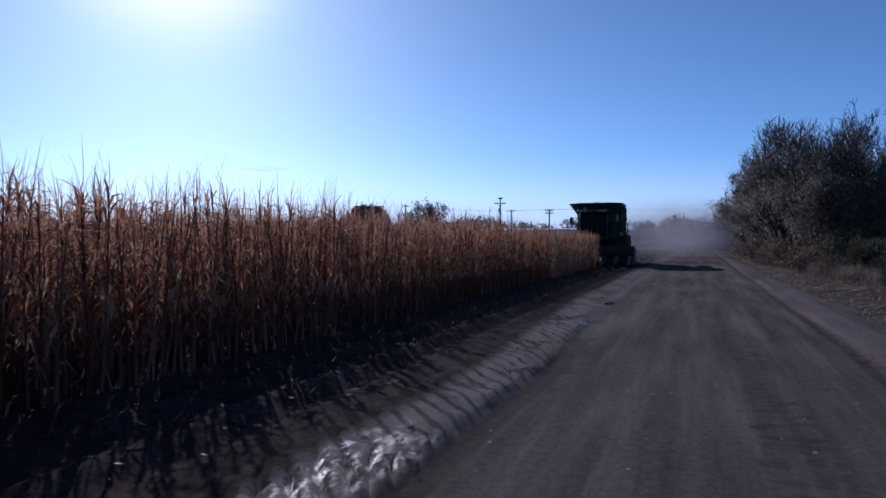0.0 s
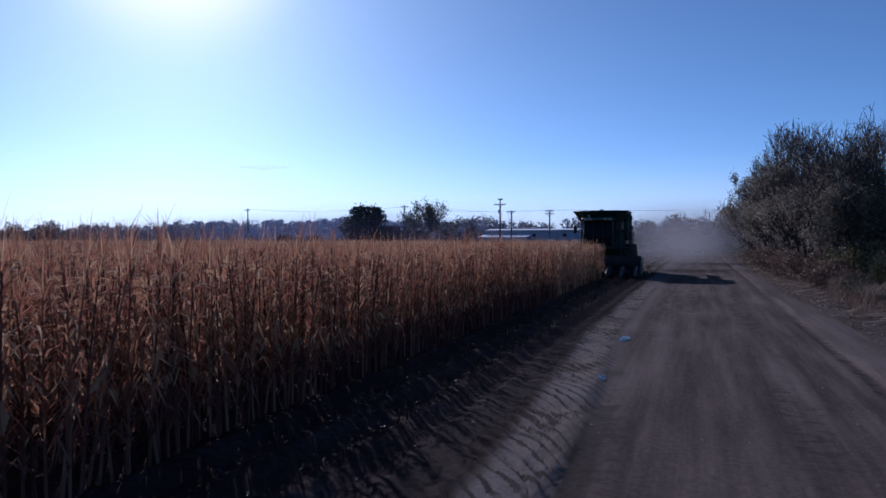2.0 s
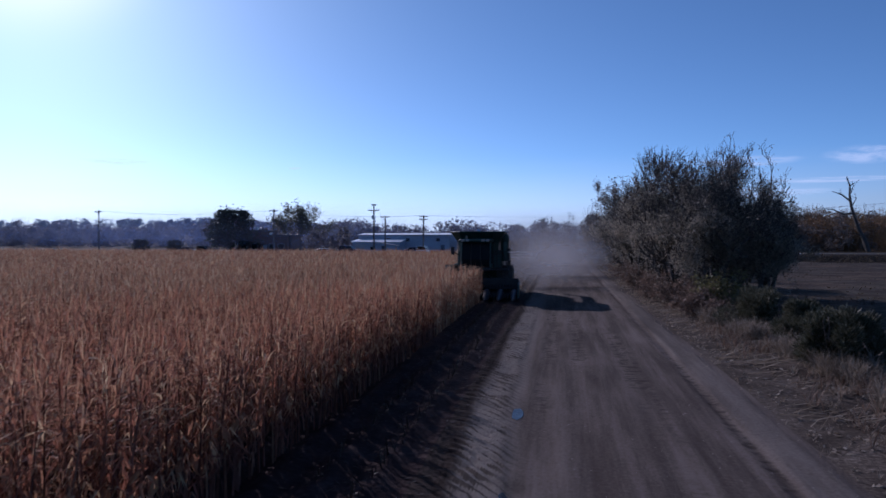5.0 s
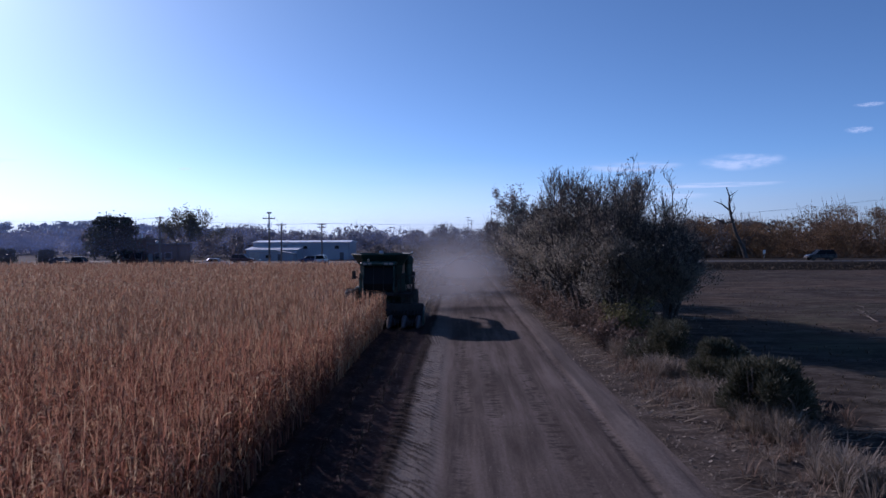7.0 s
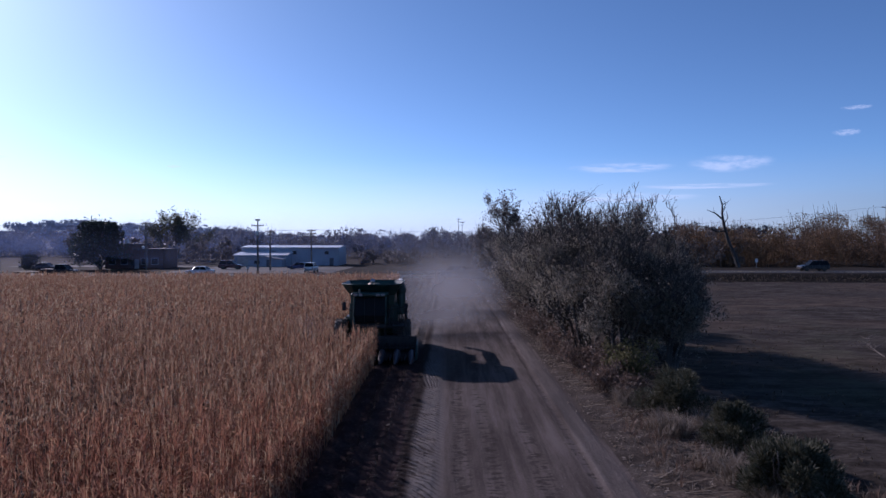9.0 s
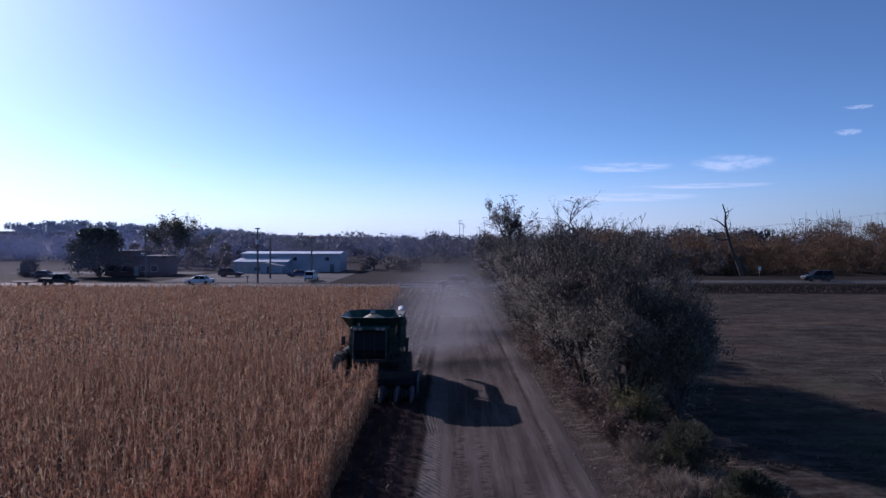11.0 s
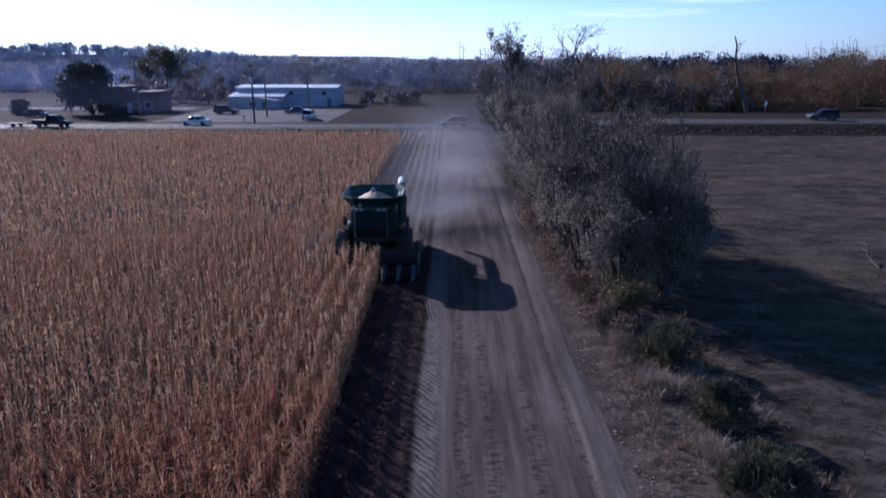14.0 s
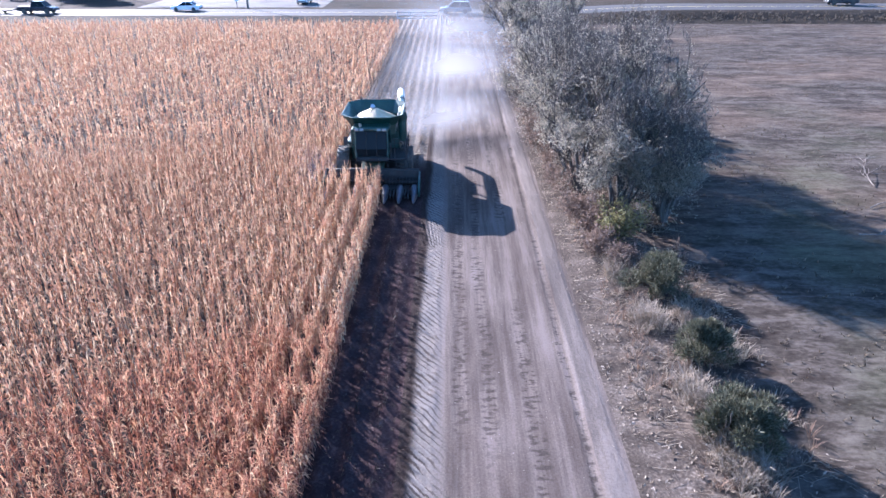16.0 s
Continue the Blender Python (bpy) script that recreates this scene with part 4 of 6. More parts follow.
    part("tank_rim", Shape().path([Vector(p) for p in rim + rim[:1]], 0.035), M_SHADEGREEN, h)
    heap = Shape()
    rings = []
    for t in (0.0, 0.3, 0.6, 0.85, 1.0):
        row = []
        for k in range(28):
            a = 2 * math.pi * k / 28
            r = (1 - t) * (1 + 0.06 * math.sin(3 * a + 1) + 0.04 * math.sin(7 * a))
            row.append((-0.05 + 1.22 * r * math.cos(a), 4.75 + 1.5 * r * math.sin(a), 3.26 + 0.66 * t ** 0.9 * (1 - 0.12 * (t > 0.95)) + 0.02 * math.sin(5 * a)))
        rings.append(row)
    part("grain_heap", heap.loft(rings), M_GRAIN, h, "heaped pale yellow shelled corn")
    part("fill_auger", Shape().tube((-0.2, 5.6, 2.9), (-0.1, 4.8, 3.98), 0.13, n=10), M_GALV, h)
    # Unloading auger folded back along its left side, past the rear, with a drooping spout.
    ua = part("unloading_auger", Shape().tube((1.52, 4.6, 2.1), (1.52, 4.6, 3.5), 0.24, n=12).tube((1.52, 4.6, 3.42), (1.13, 9.6, 3.58), 0.20, n=16), M_GREEN, h, "long unloading auger tube folded backwards")
    part("elbow", Shape().lathe([(0.02, -0.3), (0.2, -0.26), (0.28, -0.1), (0.28, 0.1), (0.2, 0.26), (0.02, 0.3)], (1.52, 4.6, 3.45), "z", 14), M_SHADEGREEN, ua)
    part("spout", Shape().tube((1.215, 8.5, 3.545), (1.10, 10.1, 3.60), 0.212, 0.19, 16).path([Vector((1.10, 10.05, 3.59)), Vector((1.09, 10.35, 3.50)), Vector((1.06, 10.55, 3.2)), Vector((1.05, 10.6, 2.8))], 0.18, 12), M_WHITEPAINT, ua, "pale worn drooping auger spout")
    for y, z in ((6.2, 3.471), (7.9, 3.526)):
        part("tube_band", Shape().lathe([(0.2, -0.04), (0.235, -0.04), (0.235, 0.04), (0.2, 0.04)], (1.52 - 0.078 * (y - 4.6), y, z), "y", 16), M_BLACK, ua)
    part("auger_cradle", Shape().tube((1.2, 8.1, 2.3), (1.24, 8.1, 3.4), 0.05), M_BLACK, h)
    # Platform, railings, ladder and mirrors.
    deck = part("platform", Shape().box((0.88, 2.55, 1.60), (1.9, 4.5, 1.70), 0.02), M_BLACK, h, "steel access platform beside the cab")
    rail = Shape()
    for y in (2.65, 3.4, 4.4):
        rail.tube((1.86, y, 1.7), (1.86, y, 2.62), 0.03)
    for z in (2.18, 2.62):
        rail.tube((1.86, 2.65, z), (1.86, 4.4, z), 0.03)
    rail.path([Vector((1.02, 2.6, 1.7)), Vector((1.02, 2.6, 2.5)), Vector((1.1, 2.6, 2.72)), Vector((1.3, 2.6, 2.78)), Vector((1.5, 2.6, 2.7)), Vector((1.68, 2.58, 2.4)), Vector((1.82, 2.56, 1.9)), Vector((1.95, 2.5, 1.2))], 0.032)
    rail.path([Vector((1.22, 2.6, 1.7)), Vector((1.22, 2.6, 2.74))], 0.026)
    part("railing", rail, M_BLACK, deck)
    lad = Shape()
    for x in (1.25, 1.70):
        lad.tube((x, 2.55, 1.66), (x + 0.12, 2.2, 0.55), 0.025)
    for k in range(5):
        t = (k + 0.5) / 5
        lad.box((1.25 + 0.12 * t, 2.5 - 0.35 * t, 1.6 - 1.05 * t), (1.70 + 0.12 * t, 2.64 - 0.35 * t, 1.64 - 1.05 * t))
    part("ladder", lad, M_BLACK, deck)
    for s, far, rise in ((-1, 1.32, 2.75), (1, 1.95, 2.78)):
        arm = part("mirror_arm", Shape().path([Vector((0.9 * s, 2.5, rise - 0.3)), Vector(((0.5 * far + 0.45) * s, 2.3, rise - 0.16)), Vector((far * s, 2.25, rise))], 0.024), M_BLACK, h)
        tall = 0.3 if s < 0 else 0.13
        part("mirror", Shape().box((far * s - 0.10, 2.19, rise - tall + 0.08), (far * s + 0.10, 2.26, rise + tall * 0.5 + 0.08), 0.025), M_BLACK, arm, "black wing mirror")
    for x in (-0.55, 0.0, 0.55):
        part("grab_rail", Shape().path([Vector((x - 0.2, 2.42, 1.62)), Vector((x - 0.2, 2.3, 1.66)), Vector((x + 0.2, 2.3, 1.66)), Vector((x + 0.2, 2.42, 1.62))], 0.02), M_BLACK, h)
    part("hydraulic_hose", Shape().path([Vector((0.7, 2.9, 1.5)), Vector((0.85, 2.6, 1.3)), Vector((0.8, 2.45, 1.1))], 0.03), M_BLACK, h)
    part("drive_shield", Shape().box((-1.44, 4.9, 1.5), (-1.38, 6.4, 2.4), 0.03), M_SHADEGREEN, h)
    part("engine_screen", Shape().box((-1.40, 6.7, 2.0), (-1.34, 7.9, 2.9), 0.05), M_BLACK, h)
    part("fuel_tank", Shape().box((-1.75, 4.9, 1.2), (-1.38, 6.0, 1.9), 0.1), M_SHADEGREEN, h)
    return h


combine()

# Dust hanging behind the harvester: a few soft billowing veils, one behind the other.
def veil_material(name, strength, colour, grain):
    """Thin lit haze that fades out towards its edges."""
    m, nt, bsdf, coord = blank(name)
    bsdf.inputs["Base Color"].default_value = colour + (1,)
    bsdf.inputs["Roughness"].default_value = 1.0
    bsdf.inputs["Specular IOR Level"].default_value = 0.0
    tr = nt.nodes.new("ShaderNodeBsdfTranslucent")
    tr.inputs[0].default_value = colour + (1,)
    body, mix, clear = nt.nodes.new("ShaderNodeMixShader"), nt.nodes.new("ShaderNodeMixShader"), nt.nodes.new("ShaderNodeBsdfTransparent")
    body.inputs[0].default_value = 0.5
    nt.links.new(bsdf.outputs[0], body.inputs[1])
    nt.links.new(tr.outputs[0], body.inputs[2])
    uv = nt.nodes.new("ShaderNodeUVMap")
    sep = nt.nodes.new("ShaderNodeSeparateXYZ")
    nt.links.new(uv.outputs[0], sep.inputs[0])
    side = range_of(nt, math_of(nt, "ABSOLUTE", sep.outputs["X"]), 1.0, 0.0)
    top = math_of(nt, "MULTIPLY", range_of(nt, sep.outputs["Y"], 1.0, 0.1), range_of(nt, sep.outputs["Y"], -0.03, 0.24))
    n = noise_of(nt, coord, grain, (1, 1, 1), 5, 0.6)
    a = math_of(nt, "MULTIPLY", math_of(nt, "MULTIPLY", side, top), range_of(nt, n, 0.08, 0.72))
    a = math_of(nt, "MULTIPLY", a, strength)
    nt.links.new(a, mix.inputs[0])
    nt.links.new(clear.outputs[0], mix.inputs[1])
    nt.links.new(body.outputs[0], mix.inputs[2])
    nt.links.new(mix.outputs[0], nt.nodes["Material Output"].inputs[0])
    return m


def veils(name, label, sheets, material):
    """Soft billowing sheets of (centre x, y, half width, height) standing one behind the other."""
    verts, quads, uvs = [], [], []
    for k, (x, y, half, tall) in enumerate(sheets):
        gu, gv = np.meshgrid(np.linspace(-1, 1, 25), np.linspace(0, 1, 13))
        px = x + half * gu * (0.75 + 0.4 * gv)
        py = y + 0.22 * min(half, 20) * np.sin(2.3 * gu + k) + 0.9 * gv + 0.5 * np.sin(3 * gv + 1.7 * k + gu)
        base = k * 25 * 13
        verts.append(np.stack([px, py, np.maximum(height(px, py), 0) + 0.02 + tall * gv], -1).reshape(-1, 3))
        uvs.append(np.stack([gu, gv], -1).reshape(-1, 2))
        i = (np.arange(12)[:, None] * 25 + np.arange(24)[None]).ravel() + base
        quads.append(np.stack([i, i + 1, i + 26, i + 25], 1))
    q = np.concatenate(quads)
    me = fast_mesh(name, np.concatenate(verts), q, material, True)
    me.uv_layers.new(name="UVMap").data.foreach_set("uv", np.concatenate(uvs)[q.ravel()].astype(np.float32).ravel())
    return tagged(new(name, me), label, "dust", kind="stuff")


veils("dust_cloud", "pale hanging dust raised behind the combine harvester",
      [(-2.4, HEAD_Y + 12.5, 6.4, 4.6), (-1.0, HEAD_Y + 26, 9.0, 6.4), (0.2, HEAD_Y + 50, 12.0, 8.0), (-8.9, HEAD_Y + 1.6, 1.6, 2.6)],
      veil_material("airborne_dust", 0.80, (0.272, 0.276, 0.298), 0.07))
# Translucent sheets added to imitate blue distance haze and veiling glare.
veils("haze_sheet", "translucent blue-grey sheet added before the far woods to imitate haze", [(-120.0, 224.0, 190.0, 17.0)], veil_material("far_haze_tint", 0.74, (0.17, 0.235, 0.44), 0.02))
veils("haze_sheet", "faint blue sheet added over the highway verge to imitate haze", [(-80.0, 130.5, 120.0, 11.0)], veil_material("glare_haze_tint", 0.15, (0.17, 0.22, 0.40), 0.03))

# ---- trees and shrubs ----
def limb_tree(rng, base, stems, levels, ratio=0.62, kids=(4, 7), spread_a=0.7, wander=0.18, lift=0.15):
    """Tapered limbs that fork: a list of (a, b, ra, rb, level), and the twig points."""
    segs, twigs = [], []

    def grow(p, d, length, r, level):
        steps = 4 if level < 2 else 3
        marks = []
        for k in range(steps):
            d = (d + Vector(rng.normal(0, wander, 3)) + Vector((0, 0, lift * (0.4 if level == 0 else 0.7) * 0.3))).normalized()
            q = p + d * length / steps
            r2 = max(r * (1 - 0.62 * (k + 1) / steps), 0.011)
            r1 = max(r * (1 - 0.62 * k / steps), 0.013)
            segs.append((p, q, r1, r2, level))
            p = q
            marks.append((q.copy(), d.copy(), r2))
            if level >= levels - 1:
                twigs.append(q.copy())
        if level < levels:
            for k in range(int(rng.integers(*kids))):
                q, dd, rr = marks[int(rng.integers(1 if level == 0 else 0, steps))]
                axis = dd.orthogonal().normalized()
                axis = Matrix.Rotation(rng.uniform(0, 6.283), 3, dd) @ axis
                nd = (Matrix.Rotation(rng.uniform(0.6, 1.25) * spread_a, 3, axis) @ dd).normalized()
                grow(q, nd, length * ratio * rng.uniform(0.75, 1.15), rr * 0.8, level + 1)

    for d, length, r in stems:
        grow(Vector(base), Vector(d).normalized(), length, r, 0)
    return segs, twigs


def limbs_mesh(name, segs, material):
    s = Shape()
    for a, b, ra, rb, level in segs:
        s.tube(a, b, ra, rb, (7, 5, 4, 3, 3)[min(level, 4)], False)
    me = bpy.data.meshes.new(name)
    me.from_pydata(s.v, [], s.f)
    me.materials.append(material)
    me.shade_smooth()
    return me


def tree(name, label, category, x, y, rng, stems, levels, leaf, leaf_size, per_twig, fuzz, group="", bark=None, extra=None, bare_above=None, aspect=2.2, lobes=None, crown_size=None, **kw):
    z0 = float(height(x, y)) - 0.05
    t = thing(name, label, category, pose(x, y, z0), group)
    segs, twigs = limb_tree(rng, (0, 0, 0), stems, levels, **kw)
    if crown_size is not None:
        # Limbs that would stick out of the rounded crown are left off, and fine upright twigs fill its edge.
        wide_r, tall = crown_size
        wave = rng.uniform(0, 6.28, 3)

        def inside(p):
            a = math.atan2(p.y, p.x)
            reach = wide_r * (1 + 0.16 * math.sin(2 * a + wave[0]) + 0.12 * math.sin(5 * a + wave[1]))
            return (p.x * p.x + p.y * p.y) / reach ** 2 + (max(p.z - 0.42 * tall, 0) / (0.58 * tall * (1 + 0.07 * math.sin(3 * a + wave[2])))) ** 2 < 1
        grown, kept = {(0.0, 0.0, 0.0)}, []
        for g in segs:
            if tuple(g[0]) in grown and inside(g[1]):
                grown.add(tuple(g[1]))
                kept.append(g)
        segs, twigs = kept, [p for p in twigs if tuple(p) in grown]
        for p in twigs:
            if rng.random() < 0.55:
                out = Vector((p.x / wide_r * 0.5, p.y / wide_r * 0.5, 0.8)) + Vector(rng.normal(0, 0.35, 3))
                segs.append((p, p + out.normalized() * rng.uniform(0.2, 0.6), 0.012, 0.006, 4))
    w = new("trunk", limbs_mesh("trunk", segs, bark or M_BARK))
    w.parent = t
    pts = np.array([tuple(p) for p in twigs])
    if bare_above is not None:
        thin = rng.random(len(pts)) < np.clip(1.15 - (pts[:, 2] - bare_above[0]) / (bare_above[1] - bare_above[0]), 0.12, 1)
        pts = pts[thin]
    c = np.repeat(pts, per_twig, 0) + rng.normal(0, fuzz, (len(pts) * per_twig, 3))
    if lobes is not None:
        count, leaves, low, high = lobes
        pool = np.array([tuple(p) for p in twigs])
        pool = pool[pool[:, 2] < high]
        heart = pool[rng.integers(0, len(pool), count)] + rng.normal(0, 0.15, (count, 3))
        size = rng.uniform(low, 2.2 * low, count)
        k = np.repeat(np.arange(count), (leaves * (size / size.mean()) ** 2).astype(int))
        ball = rng.normal(size=(len(k), 3))
        ball *= (rng.random(len(k)) ** 0.5 / np.linalg.norm(ball, axis=1))[:, None]
        c = np.concatenate([c, heart[k] + ball * size[k][:, None] * np.array([1.15, 1.15, 0.8])])
    if extra is not None:
        c = np.concatenate([c, extra])
    c = c[c[:, 2] > 0.08]
    v, q = flakes(rng, c, leaf_size, 0.0, aspect)
    crown = new("crown", fast_mesh("crown", v, q, leaf))
    crown.parent = t
    return t


def splay(rng, n, length, r, out=0.55):
    stems = []
    for k in range(n):
        a = 2 * math.pi * (k + rng.uniform(-0.3, 0.3)) / n
        o = out * rng.uniform(0.35, 1.1)
        stems.append(((o * math.cos(a), o * math.sin(a), 1), length * rng.uniform(0.75, 1.1), r * rng.uniform(0.7, 1.1)))
    return stems


def skirt(rng, n, rx, ry, h):
    """Low outer foliage in uneven lobes."""
    a = rng.uniform(0, 6.283, n)
    lobe = 0.75 + 0.18 * np.sin(3 * a + rng.uniform(0, 6)) + 0.12 * np.sin(7 * a + rng.uniform(0, 6))
    z = h * rng.random(n) ** 0.9
    bulge = np.sqrt(np.clip(1 - ((z - 0.4 * h) / (0.75 * h)) ** 2, 0.05, 1))
    r = lobe * bulge * np.sqrt(rng.uniform(0.25, 1.0, n))
    p = np.stack([rx * r * np.cos(a), ry * r * np.sin(a), z], 1)
    hole = fbm(a * 2.2, z * 0.9, int(rng.integers(100)))
    return p[hole > 0.43]


OLIVES = [
    # x, y, height, spread, skirt leaves
    (6.6, 39.4, 7.0, 2.7, 9000), (5.2, 42.2, 8.2, 2.5, 6500), (8.4, 43.2, 9.6, 2.8, 7000), (8.6, 38.8, 6.0, 2.1, 4600), (5.0, 46.6, 9.0, 2.7, 6500),
    (8.2, 49.0, 9.6, 2.9, 6000), (4.7, 52.0, 7.4, 2.8, 5500), (7.8, 57.0, 7.4, 2.8, 4600), (5.2, 61.5, 7.6, 2.7, 4400), (7.2, 68.0, 7.8, 2.8, 4000),
    (5.6, 76.0, 8.2, 2.8, 4000), (8.4, 83.0, 9.4, 3.0, 3600), (5.4, 91.0, 9.8, 2.8, 3600), (8.0, 101.0, 10.4, 3.0, 3200), (11.0, 92.0, 9.6, 3.0, 2600), (6.2, 106.5, 10.6, 3.0, 2600), (12.5, 103.0, 10.0, 3.2, 2400),
]
for k, (x, y, h, w, n_skirt) in enumerate(OLIVES):
    rng = np.random.default_rng(100 + k)
    tree("olive_tree", "grey-green shrubby olive tree with bare twig tips beside the track", "tree", x, y, rng, splay(rng, 11, h * 0.70, 0.12, 0.42 * w / 2.6), 3 if y < 55 else 2,
         M_OLIVE, 0.075 if y < 55 else 0.125, 3, 0.17, "trees along the track", lobes=(int(n_skirt / 90), 230 if y < 55 else 150, 0.38, h * 0.64), aspect=3.2, bark=M_DEADWOOD, extra=skirt(rng, n_skirt // 3, w * 0.95, w * 0.95, h * 0.55), bare_above=(h * 0.48, h * 0.92), crown_size=(w * 1.12, h), kids=(4, 7), spread_a=0.72, ratio=0.46, lift=0.7, wander=0.22)

rng = np.random.default_rng(131)
tree("yellow_shrub", "low shrub with yellow-green autumn leaves under the olive trees", "shrub", 5.8, 36.6, rng, splay(rng, 5, 1.3, 0.03, 0.8), 2, M_YELLOWLEAF, 0.11, 9, 0.16, extra=skirt(rng, 900, 0.9, 1.0, 1.5), kids=(3, 5))
for k, (x, y, h, w) in enumerate(((4.5, 43.0, 1.7, 1.0), (4.3, 49.5, 1.6, 1.1), (4.6, 39.0, 1.3, 0.8), (4.4, 57.0, 1.5, 1.1), (4.9, 35.4, 1.1, 0.8), (4.2, 46.0, 1.3, 0.8), (5.3, 37.4, 1.5, 0.9), (4.1, 53.0, 1.4, 0.9), (4.2, 63.0, 1.6, 1.1), (5.6, 34.2, 0.9, 0.7))):
    rng = np.random.default_rng(140 + k)
    tree("russet_shrub", "dry russet brush at the edge of the track", "shrub", x, y, rng, splay(rng, 6, h * 0.7, 0.02, 0.9), 2, M_RUSSET, 0.09, 5, 0.15, "russet brush", extra=skirt(rng, 700, w, w * 1.6, h * 0.9), kids=(3, 5))


def sprig_shrub(x, y, h, w, n, rng):
    """A bushy evergreen shrub: splayed stems and upright feathery sprigs in uneven clumps."""
    t = thing("green_shrub", "bushy grey-green evergreen shrub on the dry verge", "shrub", pose(x, y, float(height(x, y)) - 0.03), "verge shrubs")
    segs, tips = limb_tree(rng, (0, 0, 0), splay(rng, 9, h * 0.6, 0.03, 0.8 * w), 1, kids=(3, 5), lift=0.6)
    stems = new("trunk", limbs_mesh("trunk", segs, M_BARK))
    stems.parent = t
    clumps = 26
    ca, cu = rng.uniform(0, 6.283, clumps), rng.random(clumps) ** 0.8
    cr = w * (0.25 + 0.75 * np.sqrt(np.clip(1 - cu ** 1.6, 0, 1))) * rng.uniform(0.35, 1.0, clumps)
    heart = np.stack([cr * np.cos(ca), cr * np.sin(ca), 0.12 * h + 0.62 * h * cu], 1)
    heart[:3] = (0, 0, 0.4 * h), (0.1, 0, 0.65 * h), (0, 0.1, 0.2 * h)
    k = rng.integers(0, clumps, n)
    size = (w * rng.uniform(0.16, 0.36, clumps))[k][:, None]
    ball = rng.normal(size=(n, 3))
    ball /= np.linalg.norm(ball, axis=1, keepdims=True)
    c = heart[k] + ball * size * np.sqrt(rng.uniform(0.15, 1, n))[:, None]
    c[:, 2] = np.maximum(c[:, 2], 0.03)
    way = ball * 0.8 + np.array([0, 0, 0.5]) + heart[k] / w * 0.4 + rng.normal(0, 0.55, (n, 3))
    way /= np.linalg.norm(way, axis=1, keepdims=True)
    side = np.cross(way, rng.normal(size=(n, 3)))
    side /= np.linalg.norm(side, axis=1, keepdims=True)
    long, wide = rng.uniform(0.06, 0.24, n)[:, None], rng.uniform(0.008, 0.019, n)[:, None]
    v = np.stack([c, c + way * long * 0.5 - side * wide, c + way * long, c + way * long * 0.5 + side * wide], 1).reshape(-1, 3)
    crown = new("crown", fast_mesh("crown", v, np.arange(4 * n).reshape(-1, 4), M_SHRUB))
    crown.parent = t


for k, (x, y, h, w, n) in enumerate(((6.4, 23.2, 1.95, 1.2, 19000), (6.6, 27.2, 1.75, 0.95, 12000), (6.6, 32.0, 1.75, 1.3, 15000))):
    sprig_shrub(x, y, h, w, n, np.random.default_rng(150 + k))

rng = np.random.default_rng(170)
dead = thing("dead_tree", "leaning dead tree with bare forked limbs by the highway", "tree", pose(54.5, 139.5, float(height(54.5, 139.5)) - 0.1))
segs = []
for radius, way in ((0.42, ((0, 0), (-0.7, 2.3), (-1.9, 4.9), (-3.0, 8.4), (-3.4, 10.6), (-3.2, 12.2), (-3.8, 13.9))),
                    (0.2, ((-2.6, 7.2), (-4.4, 7.0), (-6.2, 7.9), (-8.0, 8.1))), (0.2, ((-3.2, 9.4), (-4.7, 10.6), (-6.3, 11.2))),
                    (0.12, ((-3.0, 8.4), (-2.2, 9.8), (-2.4, 11.0))), (0.1, ((-3.4, 10.8), (-2.7, 12.2), (-2.9, 13.2))), (0.07, ((-4.7, 10.6), (-5.0, 11.7))), (0.12, ((-1.0, 3.0), (-2.6, 3.6), (-3.8, 3.4)))):
    pts = [Vector((x, 0.25 * math.sin(2.1 * k + x), z)) for k, (x, z) in enumerate(way)]
    for k in range(len(pts) - 1):
        n = len(pts) - 1
        segs.append((pts[k], pts[k + 1], radius * (1 - 0.75 * k / n), radius * (1 - 0.75 * (k + 1) / n), 1))
        if k:
            tip = pts[k] + Vector((rng.normal(0, 0.7), rng.normal(0, 0.7), rng.uniform(0.3, 1.2)))
            segs.append((pts[k], tip, radius * 0.3, 0.03, 3))
limbs = new("trunk", limbs_mesh("trunk", segs, M_DEADWOOD))
limbs.parent = dead
rng = np.random.default_rng(173)
tree("bare_tree", "broad bare crooked tree beyond the highway", "tree", 31.0, 180.0, rng, [((-0.12, 0, 1), 13.0, 0.42), ((0.5, 0.1, 1), 12.0, 0.32), ((-0.5, -0.1, 1), 11.0, 0.28), ((0.9, 0, 1), 10.5, 0.26), ((0.2, 0, 1), 13.0, 0.3), ((-0.3, 0, 1), 12.0, 0.3)], 3, M_BRUSH, 0.3, 1, 0.2, bark=M_DEADWOOD, bare_above=(-30, -20), kids=(4, 7), spread_a=0.85, ratio=0.5, wander=0.2)
rng = np.random.default_rng(174)
tree("ash_tree", "tall nearly bare tree with fine twigs behind the highway", "tree", 13.6, 180.0, rng, [((0, 0, 1), 12.0, 0.4), ((0.3, 0, 1), 11.2, 0.28), ((-0.3, 0, 1), 10.8, 0.28), ((0.6, 0, 1), 9.5, 0.25), ((-0.5, 0, 1), 9.5, 0.25)], 3, M_BRUSH, 0.32, 3, 0.4, bark=M_DEADWOOD, kids=(4, 7), spread_a=0.65, ratio=0.5, lift=0.5)
rng = np.random.default_rng(171)
dome = skirt(rng, 9000, 5.6, 5.2, 7.4) + np.array([0, 0, 2.3])
